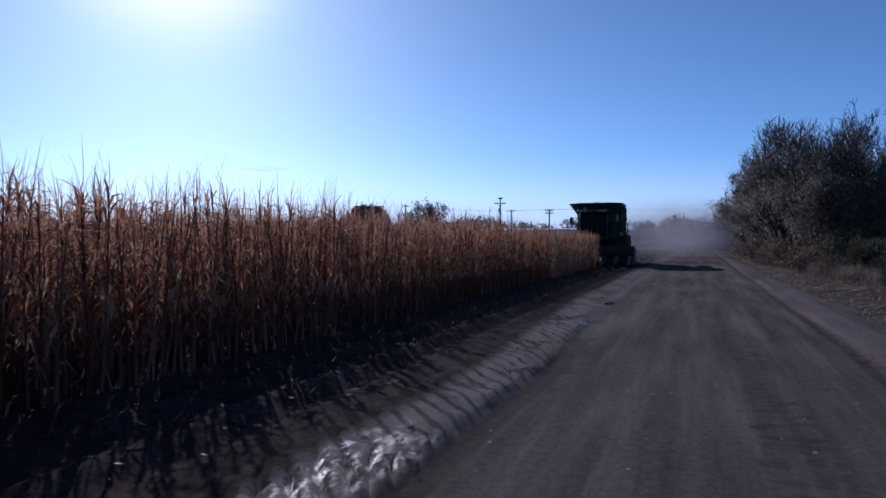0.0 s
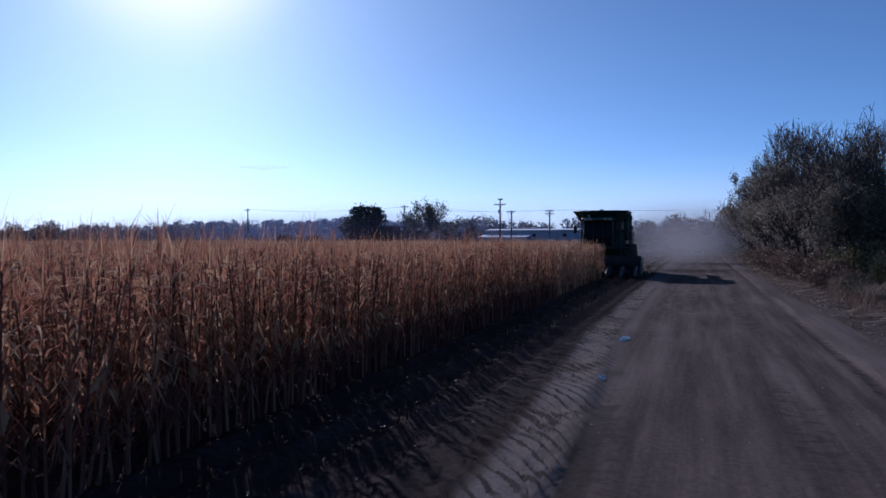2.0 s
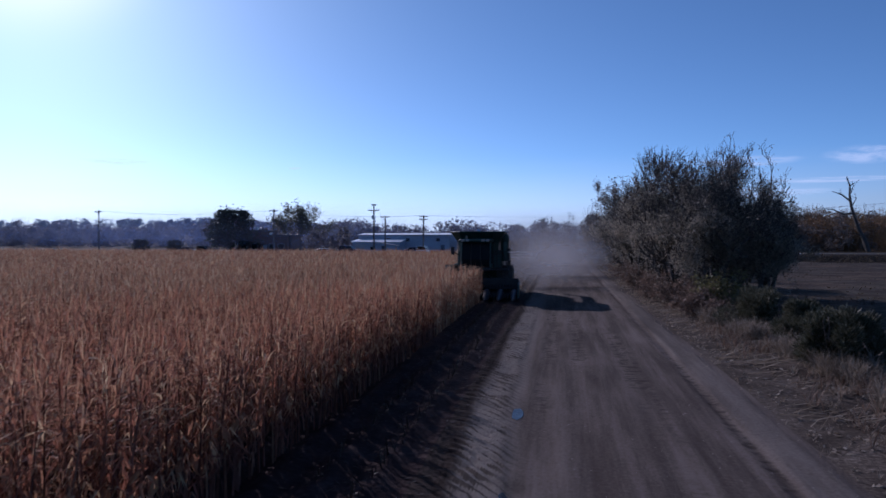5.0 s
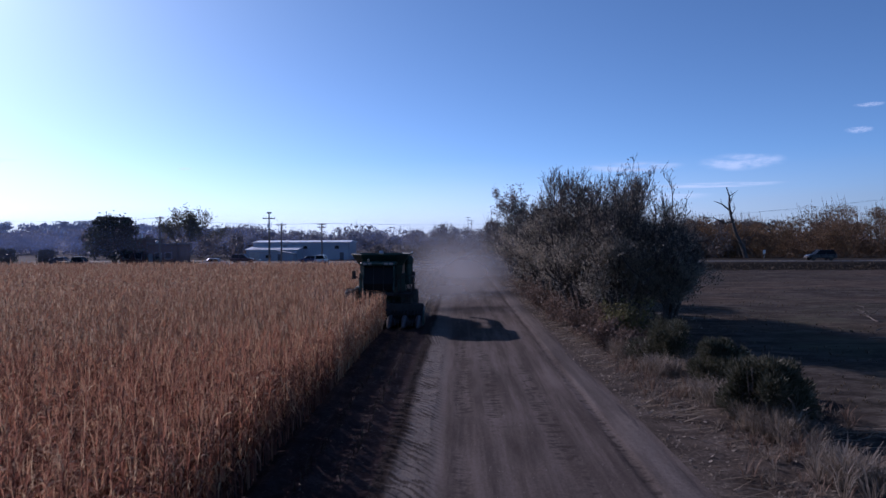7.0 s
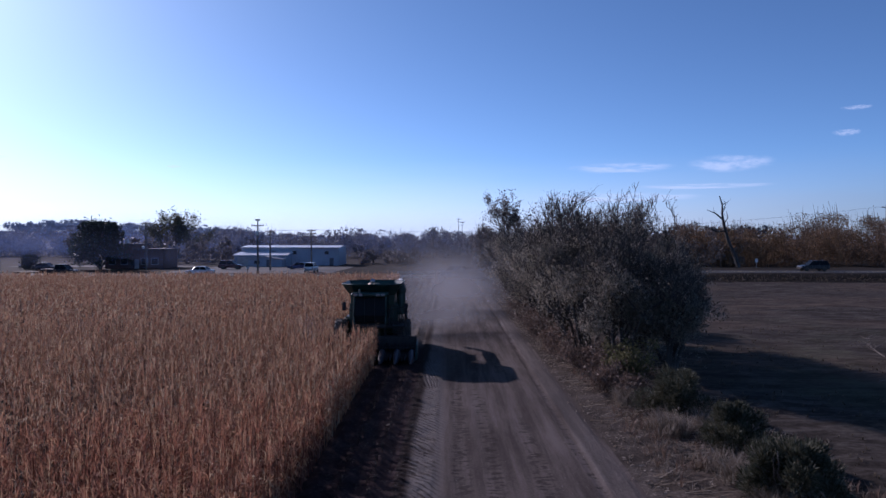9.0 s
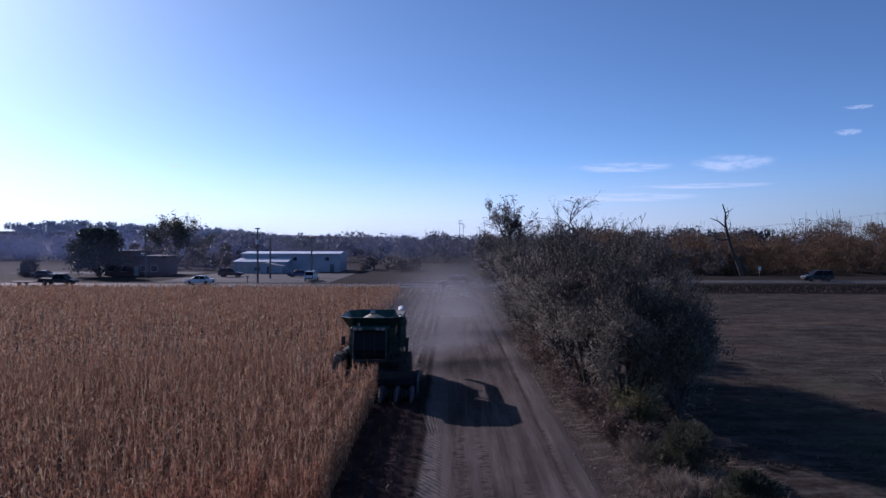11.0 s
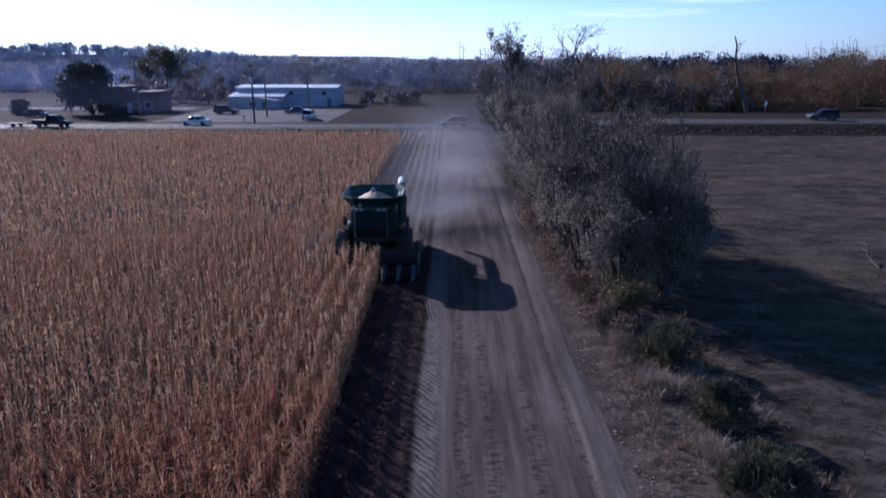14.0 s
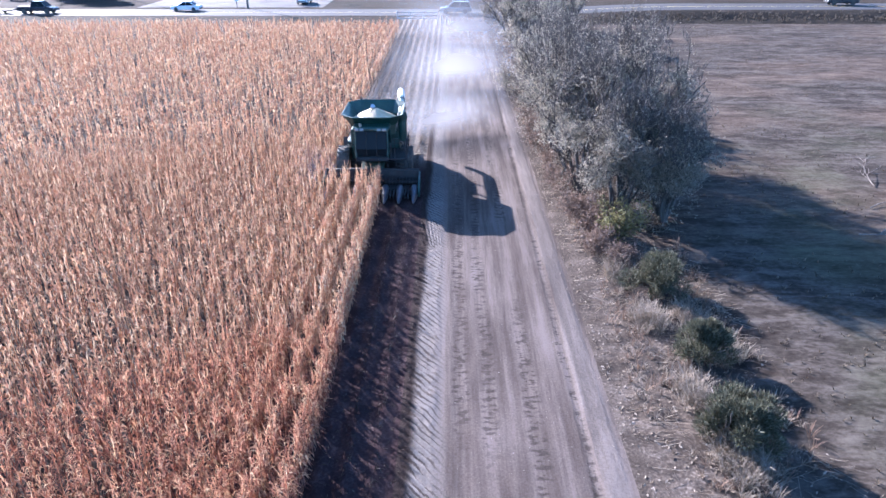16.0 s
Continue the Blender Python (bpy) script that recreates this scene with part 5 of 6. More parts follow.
tree("pine_tree", "dark rounded evergreen tree with a short trunk", "tree", -73.0, 146.0, rng, [((0.02, 0, 1), 7.0, 0.4)] + splay(rng, 5, 5.0, 0.2, 0.8), 2, M_CONIFER, 0.42, 6, 0.5, extra=dome, kids=(5, 8))
rng = np.random.default_rng(172)
tree("cottonwood_tree", "tall open cottonwood rising over the far woods", "tree", -84.5, 214.0, rng, [((0, 0, 1), 8.8, 0.4), ((-0.8, 0, 1), 8.8, 0.34), ((0.85, 0, 1), 8.6, 0.34), ((0.25, 0.2, 1), 9.0, 0.3), ((-0.35, 0, 1), 9.0, 0.3)], 2, M_COTTON, 0.42, 14, 0.6, kids=(4, 7), wander=0.12)
for k, (x, y, h, w) in enumerate(((-87.2, 145.5, 3.0, 2.3), (-97.0, 147.5, 3.2, 2.4))):
    rng = np.random.default_rng(180 + k)
    tree("round_bush", "small dark rounded evergreen bush by the highway", "bush", x, y, rng, splay(rng, 6, h * 0.6, 0.06, 0.7), 1, M_CONIFER, 0.28, 4, 0.25, "round bushes", extra=skirt(rng, 2200, w, w, h), kids=(3, 5))


def woods(name, label, material, spots, rng, leaf, count):
    """Far woods: stems and many small clumps on lobed crowns, as one mass."""
    pieces = []
    for x, y, h, w in spots:
        z0 = float(height(x, y))
        n = int(count * rng.uniform(0.8, 1.2))
        lobes = 9
        la, lz = rng.uniform(0, 6.283, lobes), rng.uniform(0.12, 0.86, lobes)
        lr = w * 0.62 * np.sqrt(np.clip(1 - ((lz - 0.4) / 0.55) ** 2, 0.02, 1)) * rng.uniform(0.3, 1.0, lobes)
        size = w * rng.uniform(0.26, 0.46, lobes)
        k = rng.integers(0, lobes, n)
        ball = rng.normal(size=(n, 3))
        ball[:, 1] = -np.abs(ball[:, 1]) + 0.35
        ball /= np.linalg.norm(ball, axis=1, keepdims=True)
        r = size[k] * (0.7 + 0.4 * rng.random(n))
        c = np.stack([x + lr[k] * np.cos(la[k]) + r * ball[:, 0], y + lr[k] * np.sin(la[k]) + r * ball[:, 1], z0 + np.maximum(h * lz[k] + 0.75 * np.minimum(r, 0.24 * h) * ball[:, 2], 0.1)], 1)
        out = ball + rng.normal(0, 0.45, (n, 3))
        out /= np.linalg.norm(out, axis=1, keepdims=True)
        up = np.array([0, 0, 1.0]) + rng.normal(0, 0.6, (n, 3))
        up -= out * (up * out).sum(1, keepdims=True)
        up /= np.linalg.norm(up, axis=1, keepdims=True)
        side = np.cross(out, up)
        s = (leaf * rng.uniform(0.4, 1.3, n))[:, None]
        up, side = up * s, side * s * 0.55
        v = np.stack([c - up, c - side, c + up, c + side], 1).reshape(-1, 3)
        pieces.append((v, np.arange(4 * n).reshape(-1, 4)))
        for k in range(6):
            b = np.array([x + rng.normal(0, w * 0.2), y - 0.4 * w, z0 + h * rng.uniform(0.0, 0.4)])
            e = np.array([b[0] + rng.normal(0, w * 0.25), y, z0 + h * rng.uniform(0.85, 1.1)])
            pieces.append(spike(b, e, 0.12))
    v, q = joined(pieces)
    return tagged(new(name, fast_mesh(name, v, q, material)), label, "woods", kind="stuff")


rng = np.random.default_rng(200)
spots = []
for k in range(380):
    x = rng.uniform(-340, 70)
    y = 235 + 80 * rng.random() ** 1.3
    spots.append((x, y, rng.uniform(6.2, 9.0) + 4.0 * rng.random() ** 2.2, rng.uniform(4.0, 6.6)))
woods("woods_hazy", "bare woods beyond the highway, tinted blue-grey for haze", M_WOODS_HAZY, spots, rng, 0.45, 420)
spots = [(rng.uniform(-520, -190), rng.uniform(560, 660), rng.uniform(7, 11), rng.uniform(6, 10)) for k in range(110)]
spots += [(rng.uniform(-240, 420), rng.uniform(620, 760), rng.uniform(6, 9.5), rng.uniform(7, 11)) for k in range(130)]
woods("woods_ridge", "distant woods on the rise behind, painted pale for haze", M_WOODS_HAZEPALE, spots, rng, 1.3, 150)
spots = []
for k in range(300):
    x = 30 + 200 * rng.random() ** 1.3
    tall = 6.5 + 2.2 * fbm(np.array([x * 0.05]), np.array([2.0]), 61)[0] + (2.6 if x > 88 else 0)
    spots.append((x, rng.uniform(146, 185) + 0.10 * x, tall * rng.uniform(0.75, 1.4), rng.uniform(3.8, 6.8)))
woods("woods_gold", "dull autumn woods with rust and olive leaves beyond the highway", M_WOODS_GOLD, spots, rng, 0.19, 1350)
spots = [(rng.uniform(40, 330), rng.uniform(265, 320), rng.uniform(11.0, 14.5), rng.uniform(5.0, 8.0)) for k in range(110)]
woods("woods_bluehaze", "far tree line painted haze-blue behind the autumn woods", M_WOODS_BLUEHAZE, spots, rng, 0.6, 330)
spots = [(rng.uniform(5, 60), rng.uniform(145, 176), rng.uniform(6.0, 10.5), rng.uniform(2.6, 4.2)) for k in range(60)]
woods("brush_bare", "bare grey-brown brush and saplings across the highway", M_BRUSH, spots, rng, 0.30, 520)
spots = [(rng.uniform(-24, -8), rng.uniform(172, 190), rng.uniform(2.0, 4.0), rng.uniform(1.8, 3.2)) for k in range(16)]
spots += [(rng.uniform(-100, -56), rng.uniform(176, 200), rng.uniform(4, 8), rng.uniform(2.5, 4)) for k in range(20)]
woods("brush_far", "dull brush and small trees behind the buildings", M_BRUSH, spots, rng, 0.45, 260)


# ---- dry grass and weeds ----
def tuft(rng, blades, h, lean, w, steps=2):
    out = []
    for k in range(blades):
        a = rng.uniform(0, 6.283)
        r = rng.uniform(0, 0.10) * h
        out.append(blade(rng, (r * math.cos(a), r * math.sin(a), 0), a, rng.uniform(0.9, 1.5), h * rng.uniform(0.6, 1.1), w, lean * rng.uniform(0.4, 1.6), steps))
    return joined(out)


def scatter(name, label, category, material, n, place, template_of, sizes, seed):
    rng = np.random.default_rng(seed)
    x, y = place(rng, n)
    pieces, pick = [], rng.integers(0, 5, len(x))
    for k in range(5):
        p = pick == k
        places = np.stack([x[p], y[p], height(x[p], y[p]) - 0.01], 1)
        m = int(p.sum())
        pieces.append(spread(template_of(rng), places, rng.uniform(0, 6.283, m), rng.uniform(*sizes, m), rng.normal(0, 0.12, (m, 2))))
    v, q = joined(pieces)
    return tagged(new(name, fast_mesh(name, v, q, material)), label, category, kind="stuff")


def on_verge(rng, n):
    x, y = rng.uniform(4.0, 8.6, n), rng.uniform(-2, 95, n)
    ok = fbm(x * 0.9, y * 0.6, 81) + 0.10 * smooth(x, 4, 6) > 0.47
    return x[ok], y[ok]


def on_clumps(rng, n):
    cx = np.array([6.2, 7.4, 7.6, 5.8, 6.0, 7.2, 5.6, 6.9, 5.9, 5.2])
    cy = np.array([22.0, 24.6, 28.0, 25.2, 19.0, 29.8, 29.6, 17.0, 22.6, 33.5])
    k = rng.integers(0, len(cx), n)
    return cx[k] + rng.normal(0, 0.3, n), cy[k] + rng.normal(0, 0.42, n)


def on_meadow(rng, n):
    y = 16 + 100 * rng.random(n) ** 1.6
    x = 9.0 + rng.random(n) * (12 + 0.62 * y)
    ok = fbm(x * 0.15, y * 0.5, 83) > 0.42
    return x[ok], y[ok]


def on_lip(rng, n):
    return rng.normal(3.5, 0.28, n), rng.uniform(-4, 100, n)


scatter("dry_grass", "straw-coloured dry grass tufts along the verge", "grass", M_STRAW, 4300, on_verge, lambda r: tuft(r, 9, 0.28, 1.3, 0.018), (0.5, 1.3), 301)
scatter("tall_dry_grass", "clumps of tall pale dry grass between the shrubs", "grass", M_STRAW, 760, on_clumps, lambda r: tuft(r, 16, 0.7, 1.1, 0.022, 2), (0.6, 1.2), 302)
scatter("dry_weeds", "brown dead weeds along the verge", "weeds", M_WEED, 2600, on_verge, lambda r: tuft(r, 8, 0.42, 0.7, 0.02), (0.5, 1.5), 303)
scatter("meadow_grass", "short dry mown grass on the meadow", "grass", M_MOWN, 9000, on_meadow, lambda r: tuft(r, 4, 0.12, 1.4, 0.04), (0.6, 1.5), 304)
def on_bank(rng, n):
    return rng.uniform(7, 140, n), rng.normal(113.6, 0.9, n)


scatter("roadside_weeds", "dark dead weeds on the highway bank", "weeds", M_MOWN, 1500, on_bank, lambda r: tuft(r, 7, 0.45, 0.9, 0.06), (0.5, 1.4), 306)
scatter("track_edge_grass", "sparse dry grass on the berm of the track", "grass", M_STRAW, 900, on_lip, lambda r: tuft(r, 6, 0.14, 1.2, 0.012), (0.4, 1.2), 305)
rng = np.random.default_rng(310)
n = 9000
x, y = 3.3 + 5.6 * rng.random(n) ** 1.3, rng.uniform(-4, 80, n)
ok = fbm(x * 0.8, y * 0.8, 85) > 0.40
c = np.stack([x[ok], y[ok], height(x[ok], y[ok]) + 0.012], 1)
v, q = flakes(rng, c, 0.085, 0.7, 1.8)
twigs = []
n = 3600
x, y = 3.6 + 5.4 * rng.random(n), rng.uniform(2, 60, n)
ok = fbm(x * 0.7, y * 0.5, 86) > 0.46
for px, py in zip(x[ok], y[ok]):
    a, half = rng.normal(-0.5, 0.7), rng.uniform(0.12, 0.5)
    e = np.array([math.cos(a), math.sin(a), 0]) * half
    p = np.array([px, py, float(height(px, py)) + 0.03])
    twigs.append(spike(p - e, p + e + (0, 0, rng.uniform(0.0, 0.22)), rng.uniform(0.012, 0.03)))
tv, tq = joined(twigs)
tagged(new("fallen_twigs", fast_mesh("fallen_twigs", tv, tq, M_STRAW)), "pale fallen twigs and flattened stalks on the verge", "twigs", kind="stuff")
tagged(new("leaf_litter", fast_mesh("leaf_litter", v, q, M_STRAW)), "pale fallen leaves and twigs littering the verge", "leaf litter", kind="stuff")
n = 900
x, y = rng.uniform(-1.6, 3.6, n), rng.uniform(-4, 60, n)
c = np.stack([x, y, height(x, y) + 0.006], 1)
v, q = flakes(rng, c, 0.032, 0.92, 1.3)
tagged(new("pebbles", fast_mesh("pebbles", v, q, M_STONE)), "small pale stones and bits lying on the dirt track", "pebbles", kind="stuff")
M_WATER = glass_of("puddle_water", (0.03, 0.027, 0.024))
M_WATER.node_tree.nodes["Principled BSDF"].inputs["Specular IOR Level"].default_value = 0.08


def puddle(x, y, long, wide, seed):
    """A shallow pool lying in the rut, with an uneven shore."""
    rng = np.random.default_rng(seed)
    a = np.linspace(0, 2 * math.pi, 33)[:-1]
    r = 0.80 + 0.12 * np.sin(2 * a + rng.uniform(0, 6)) + 0.05 * np.sin(5 * a + rng.uniform(0, 6)) + rng.uniform(-0.07, 0.07, 32)
    out = np.linspace(0.08, 1, 7)[:, None]
    px, py = x + wide / 2 * out * r * np.cos(a), y + long / 2 * out * r * np.sin(a)
    v = np.stack([px, py, height(px, py) + 0.012], -1).reshape(-1, 3)
    q = [(j * 32 + k, j * 32 + (k + 1) % 32, (j + 1) * 32 + (k + 1) % 32, (j + 1) * 32 + k) for j in range(6) for k in range(32)]
    ob = new("water_puddle", fast_mesh("water_puddle", v, q, M_WATER, True))
    return tagged(ob, "shallow muddy puddle reflecting the sky in the rut", "puddle", "puddles", "structure")


puddle(-1.80, 12.9, 0.40, 0.16, 1)
puddle(-1.88, 17.4, 1.3, 0.24, 2)

for x, y, turn, size in ((19.6, 40.6, 20, 2.6), (21.4, 43.5, 75, 1.9), (17.2, 37.2, -20, 1.6)):
    rng = np.random.default_rng(int(10 * x))
    branch = thing("fallen_branch", "bare grey fallen branch lying on the dry meadow", "branch", pose(x, y, float(height(x, y)) + 0.06, 0, 0, turn), "fallen branches")
    segs, tips = limb_tree(rng, (0, 0, 0), [((1, 0.1, 0.08), size, 0.035)], 2, kids=(4, 6), spread_a=0.7, lift=0.0, wander=0.12)
    flat = [(Vector((a.x, a.y, max(0.0, a.z * 0.5))), Vector((b.x, b.y, max(0.0, b.z * 0.5))), ra, rb, lv) for a, b, ra, rb, lv in segs]
    limbs = new("limb", limbs_mesh("limb", flat, M_BARK))
    limbs.parent = branch

# ---- highway side: poles, buildings, fence, vehicles ----
def utility_pole(x, y, h, arms, label, top=False, turn=0.0):
    p = thing("utility_pole", label, "utility pole", pose(x, y, float(height(x, y)) - 0.1, 0, 0, turn), "utility poles")
    part("pole", Shape().loft([[(r * math.cos(6.283 * k / 10), r * math.sin(6.283 * k / 10), z) for k in range(10)] for z, r in ((0, 0.19), (h * 0.5, 0.16), (h, 0.12))]), M_POLE, p)
    for z, w in arms:
        a = part("crossarm", Shape().box((-w, -0.2, h - z - 0.07), (w, -0.08, h - z + 0.07), 0.01).tube((-w * 0.5, -0.14, h - z), (0, -0.05, h - z - 0.7), 0.025).tube((w * 0.5, -0.14, h - z), (0, -0.05, h - z - 0.7), 0.025), M_POLE, p)
        for xx in (-w * 0.92, -w * 0.45, w * 0.45, w * 0.92):
            part("insulator", Shape().lathe([(0.03, 0), (0.09, 0.05), (0.06, 0.1), (0.08, 0.16), (0.02, 0.22)], (xx, -0.14, h - z + 0.07), "z", 8), M_CERAMIC, a, "ceramic insulator")
    if top:
        part("transformer", Shape().lathe([(0.05, 0), (0.26, 0.02), (0.28, 0.1), (0.28, 0.7), (0.22, 0.8), (0.05, 0.82)], (0.0, -0.42, h - 2.6), "z", 14), M_GALV, p, "grey transformer drum")
        part("top_cap", Shape().box((-0.45, -0.08, h), (0.45, 0.08, h + 0.25), 0.04), M_BLACK, p)
    return p


utility_pole(-35.1, 126.2, 9.5, ((0.9, 1.1),), "tall weathered utility pole with one wide crossarm", True)
utility_pole(-36.6, 140.2, 8.1, ((0.3, 1.0),), "shorter weathered utility pole with a crossarm by the yard")
utility_pole(-61.3, 141.0, 9.7, ((0.4, 0.9),), "weathered utility pole before the brick house")
utility_pole(-29.2, 143.5, 8.3, ((0.3, 0.9), (0.9, 0.9)), "weathered utility pole with double crossarms by the gravel yard")
utility_pole(-108.0, 148.0, 10.2, ((0.5, 0.9),), "weathered utility pole standing in the roadside grass")
utility_pole(-6.5, 221.0, 9.6, ((0.4, 0.8),), "lone far utility pole on the open pasture")
utility_pole(101.0, 168.0, 14.6, ((0.5, 1.2),), "tall far utility pole among autumn woods")
for k, (x, y, h) in enumerate(((4.6, 430.0, 19.0), (6.8, 430.0, 17.0), (16.0, 410.0, 15.0))):
    utility_pole(x, y, h, ((0.8, 1.6), (2.4, 1.6)), "slender distant transmission pole on the horizon")


def wire(a, b, sag, r=0.008):
    a, b = Vector(a), Vector(b)
    pts = [a.lerp(b, k / 10) - Vector((0, 0, sag * 4 * (k / 10) * (1 - k / 10))) for k in range(11)]
    s = Shape()
    s.path(pts, r, 4)
    w = new("power_line", s.mesh("power_line", M_WIRE))
    return tagged(w, "thin dark power line hung between poles", "power line", "power lines")


for dx in (-0.95, 0.0, 0.95):
    wire((-108 + dx, 147.9, 9.9), (-61.3 + dx * 0.9, 140.9, 9.4), 0.9)
    wire((-61.3 + dx * 0.9, 140.9, 9.4), (-29.2 + dx * 0.9, 143.4, 8.2), 0.7)
    wire((-29.2 + dx * 0.9, 143.4, 8.2), (101.0 + dx, 167.9, 14.3), 2.4)


def hall():
    """The long metal building with a lean-to and a gabled porch."""
    b = thing("metal_building", "long pale blue metal farm building with white roof", "building", pose(-39.4, 169.0, -0.05) @ Matrix.Diagonal((0.87, 0.9, 0.86, 1)))
    L, D, H = 13.3, 13.0, 4.9

    def siding(x0, x1, y, z0, z1):
        outline, x = [(x0, y + 0.12)], x0
        while x < x1 - 0.05:
            w = min(0.6, x1 - x)
            outline += [(x, y), (x + 0.03, y - 0.03), (x + w - 0.05, y - 0.03), (x + w - 0.02, y)]
            x += w
        outline.append((x1, y + 0.12))
        s, n = Shape(), len(outline)
        s.v = [(a, b, z) for z in (z0, z1) for a, b in outline]
        s.f = [(k, (k + 1) % n, n + (k + 1) % n, n + k) for k in range(n)]
        return s
    part("wall_front", siding(-L, L, 0, 0, H), M_METALWALL, b)
    part("wall_back", Shape().box((-L, D - 0.12, 0), (L, D, H)), M_METALWALL, b)
    for s in (-1, 1):
        part("gable_wall", Shape().prism([(0.12, 0), (D - 0.12, 0), (D - 0.12, H), (D / 2, H + 0.4), (0.12, H)], "x", s * L - 0.06, s * L + 0.06), M_METALWALL, b)
    part("roof", Shape().prism([(-0.35, H + 0.02), (D / 2, H + 0.5), (D + 0.35, H + 0.02), (D + 0.35, H + 0.2), (D / 2, H + 0.7), (-0.35, H + 0.2)], "x", -L - 0.3, L + 0.3), M_METALROOF, b, "low white metal roof")
    part("gutter", Shape().box((-L - 0.3, -0.46, H + 0.0), (L + 0.3, -0.34, H + 0.22), 0.02), M_TRIM, b)
    for x in (-4.4, 1.2, 10.0):
        w = part("window", Shape().box((x - 0.55, -0.07, 3.2), (x + 0.55, -0.035, 4.1)), M_GLASS, b, "small dark high window")
        part("frame", Shape().box((x - 0.62, -0.09, 4.1), (x + 0.62, -0.03, 4.18)).box((x - 0.62, -0.09, 3.12), (x + 0.62, -0.03, 3.2)), M_TRIM, w)
    d = part("door", Shape().box((10.8, -0.08, 0), (11.9, -0.035, 2.2), 0.01), M_DARKDOOR, b, "dark steel side door")
    part("handle", Shape().box((11.65, -0.13, 1.0), (11.75, -0.08, 1.1)), M_GALV, d)
    part("downpipe", Shape().tube((11.3 + 1.6, -0.1, 0), (12.9, -0.1, H), 0.06), M_TRIM, b)
    # Lean-to.
    part("lean_to_wall", siding(-L, 0.4, -6.0, 0, 3.0), M_METALWALL, b)
    for x in (-L, 0.4):
        part("lean_to_end", Shape().prism([(-6.0, 0), (-0.03, 0), (-0.03, 3.7), (-6.0, 3.0)], "x", x - 0.06, x + 0.06), M_METALWALL, b)
    part("lean_to_roof", Shape().prism([(-6.4, 2.98), (-0.04, 3.72), (-0.04, 3.86), (-6.4, 3.12)], "x", -L - 0.3, 0.8), M_METALROOF, b, "sloping white lean-to roof")
    part("roller_door", Shape().box((-L + 0.8, -6.09, 0), (-L + 4.2, -6.035, 2.6), 0.01), M_TRIM, b, "grey roller door")
    # Gabled porch.
    part("porch", Shape().prism([(-8.8, 0), (-8.8, 2.0), (-4.4, 2.7), (0.0, 2.0), (0.0, 0)], "y", -9.0, -6.1), M_METALWALL, b)
    part("porch_roof", Shape().prism([(-9.2, 1.98), (-4.4, 2.76), (0.4, 1.98), (0.4, 2.12), (-4.4, 2.92), (-9.2, 2.12)], "y", -9.4, -6.1), M_TRIM, b, "low gabled porch roof")
    part("porch_door", Shape().box((-4.0, -9.05, 0), (-3.0, -8.99, 1.95), 0.01), M_DARKDOOR, b)
    w = part("porch_window", Shape().box((-7.2, -9.05, 0.9), (-5.8, -8.99, 1.7)), M_GLASS, b)
    part("sill", Shape().box((-7.3, -9.1, 0.82), (-5.7, -8.99, 0.9)), M_TRIM, w)
    return b


def brick_house():
    b = thing("brick_house", "dark red-brown brick house with a low flat roof", "house", pose(-67.5, 150.5, -0.05) @ Matrix.Diagonal((0.84, 0.92, 0.96, 1)))
    part("wall", Shape().box((-8.0, 0, 0), (-1.2, 9, 5.2), 0.03), M_BRICK, b)
    part("wing_wall", Shape().box((-1.2, 0.6, 0), (6.3, 9, 4.1), 0.03), M_BRICK, b)
    r = part("roof", Shape().box((-8.5, -0.5, 5.2), (-0.8, 9.5, 5.6), 0.08), M_SHINGLE, b, "dark flat roof with overhang")
    part("chimney", Shape().box((-4.6, 3.0, 5.6), (-3.9, 3.8, 6.5), 0.03), M_WHITEPAINT, r, "pale chimney")
    part("wing_roof", Shape().box((-1.2, 0.1, 4.1), (6.8, 9.4, 4.45), 0.06), M_SHINGLE, b)
    part("vent", Shape().lathe([(0.3, 0), (0.3, 0.3), (0.42, 0.35), (0.42, 0.5), (0.05, 0.6)], (0.6, 2.0, 4.45), "z", 10), M_GALV, b, "pale roof vent")
    for x, y in ((-6.3, 0), (-3.2, 0), (1.6, 0.6), (4.2, 0.6)):
        w = part("window", Shape().box((x - 0.8, y - 0.02, 1.0), (x + 0.8, y + 0.04, 2.3)), M_GLASS, b)
        part("sill", Shape().box((x - 0.9, y - 0.12, 0.9), (x + 0.9, y - 0.0, 1.0)), M_TRIM, w)
        part("frame", Shape().box((x - 0.88, y - 0.06, 1.0), (x - 0.8, y + 0.0, 2.3)).box((x + 0.8, y - 0.06, 1.0), (x + 0.88, y + 0.0, 2.3)).box((x - 0.88, y - 0.06, 2.3), (x + 0.88, y + 0.0, 2.38)), M_TRIM, w)
    d = part("door", Shape().box((-0.9, 0.52, 0), (0.2, 0.6, 2.1), 0.01), M_TRIM, b, "pale front door")
    part("handle", Shape().box((0.0, 0.46, 1.0), (0.1, 0.52, 1.08)), M_GALV, d)
    return b


hall()
brick_house()


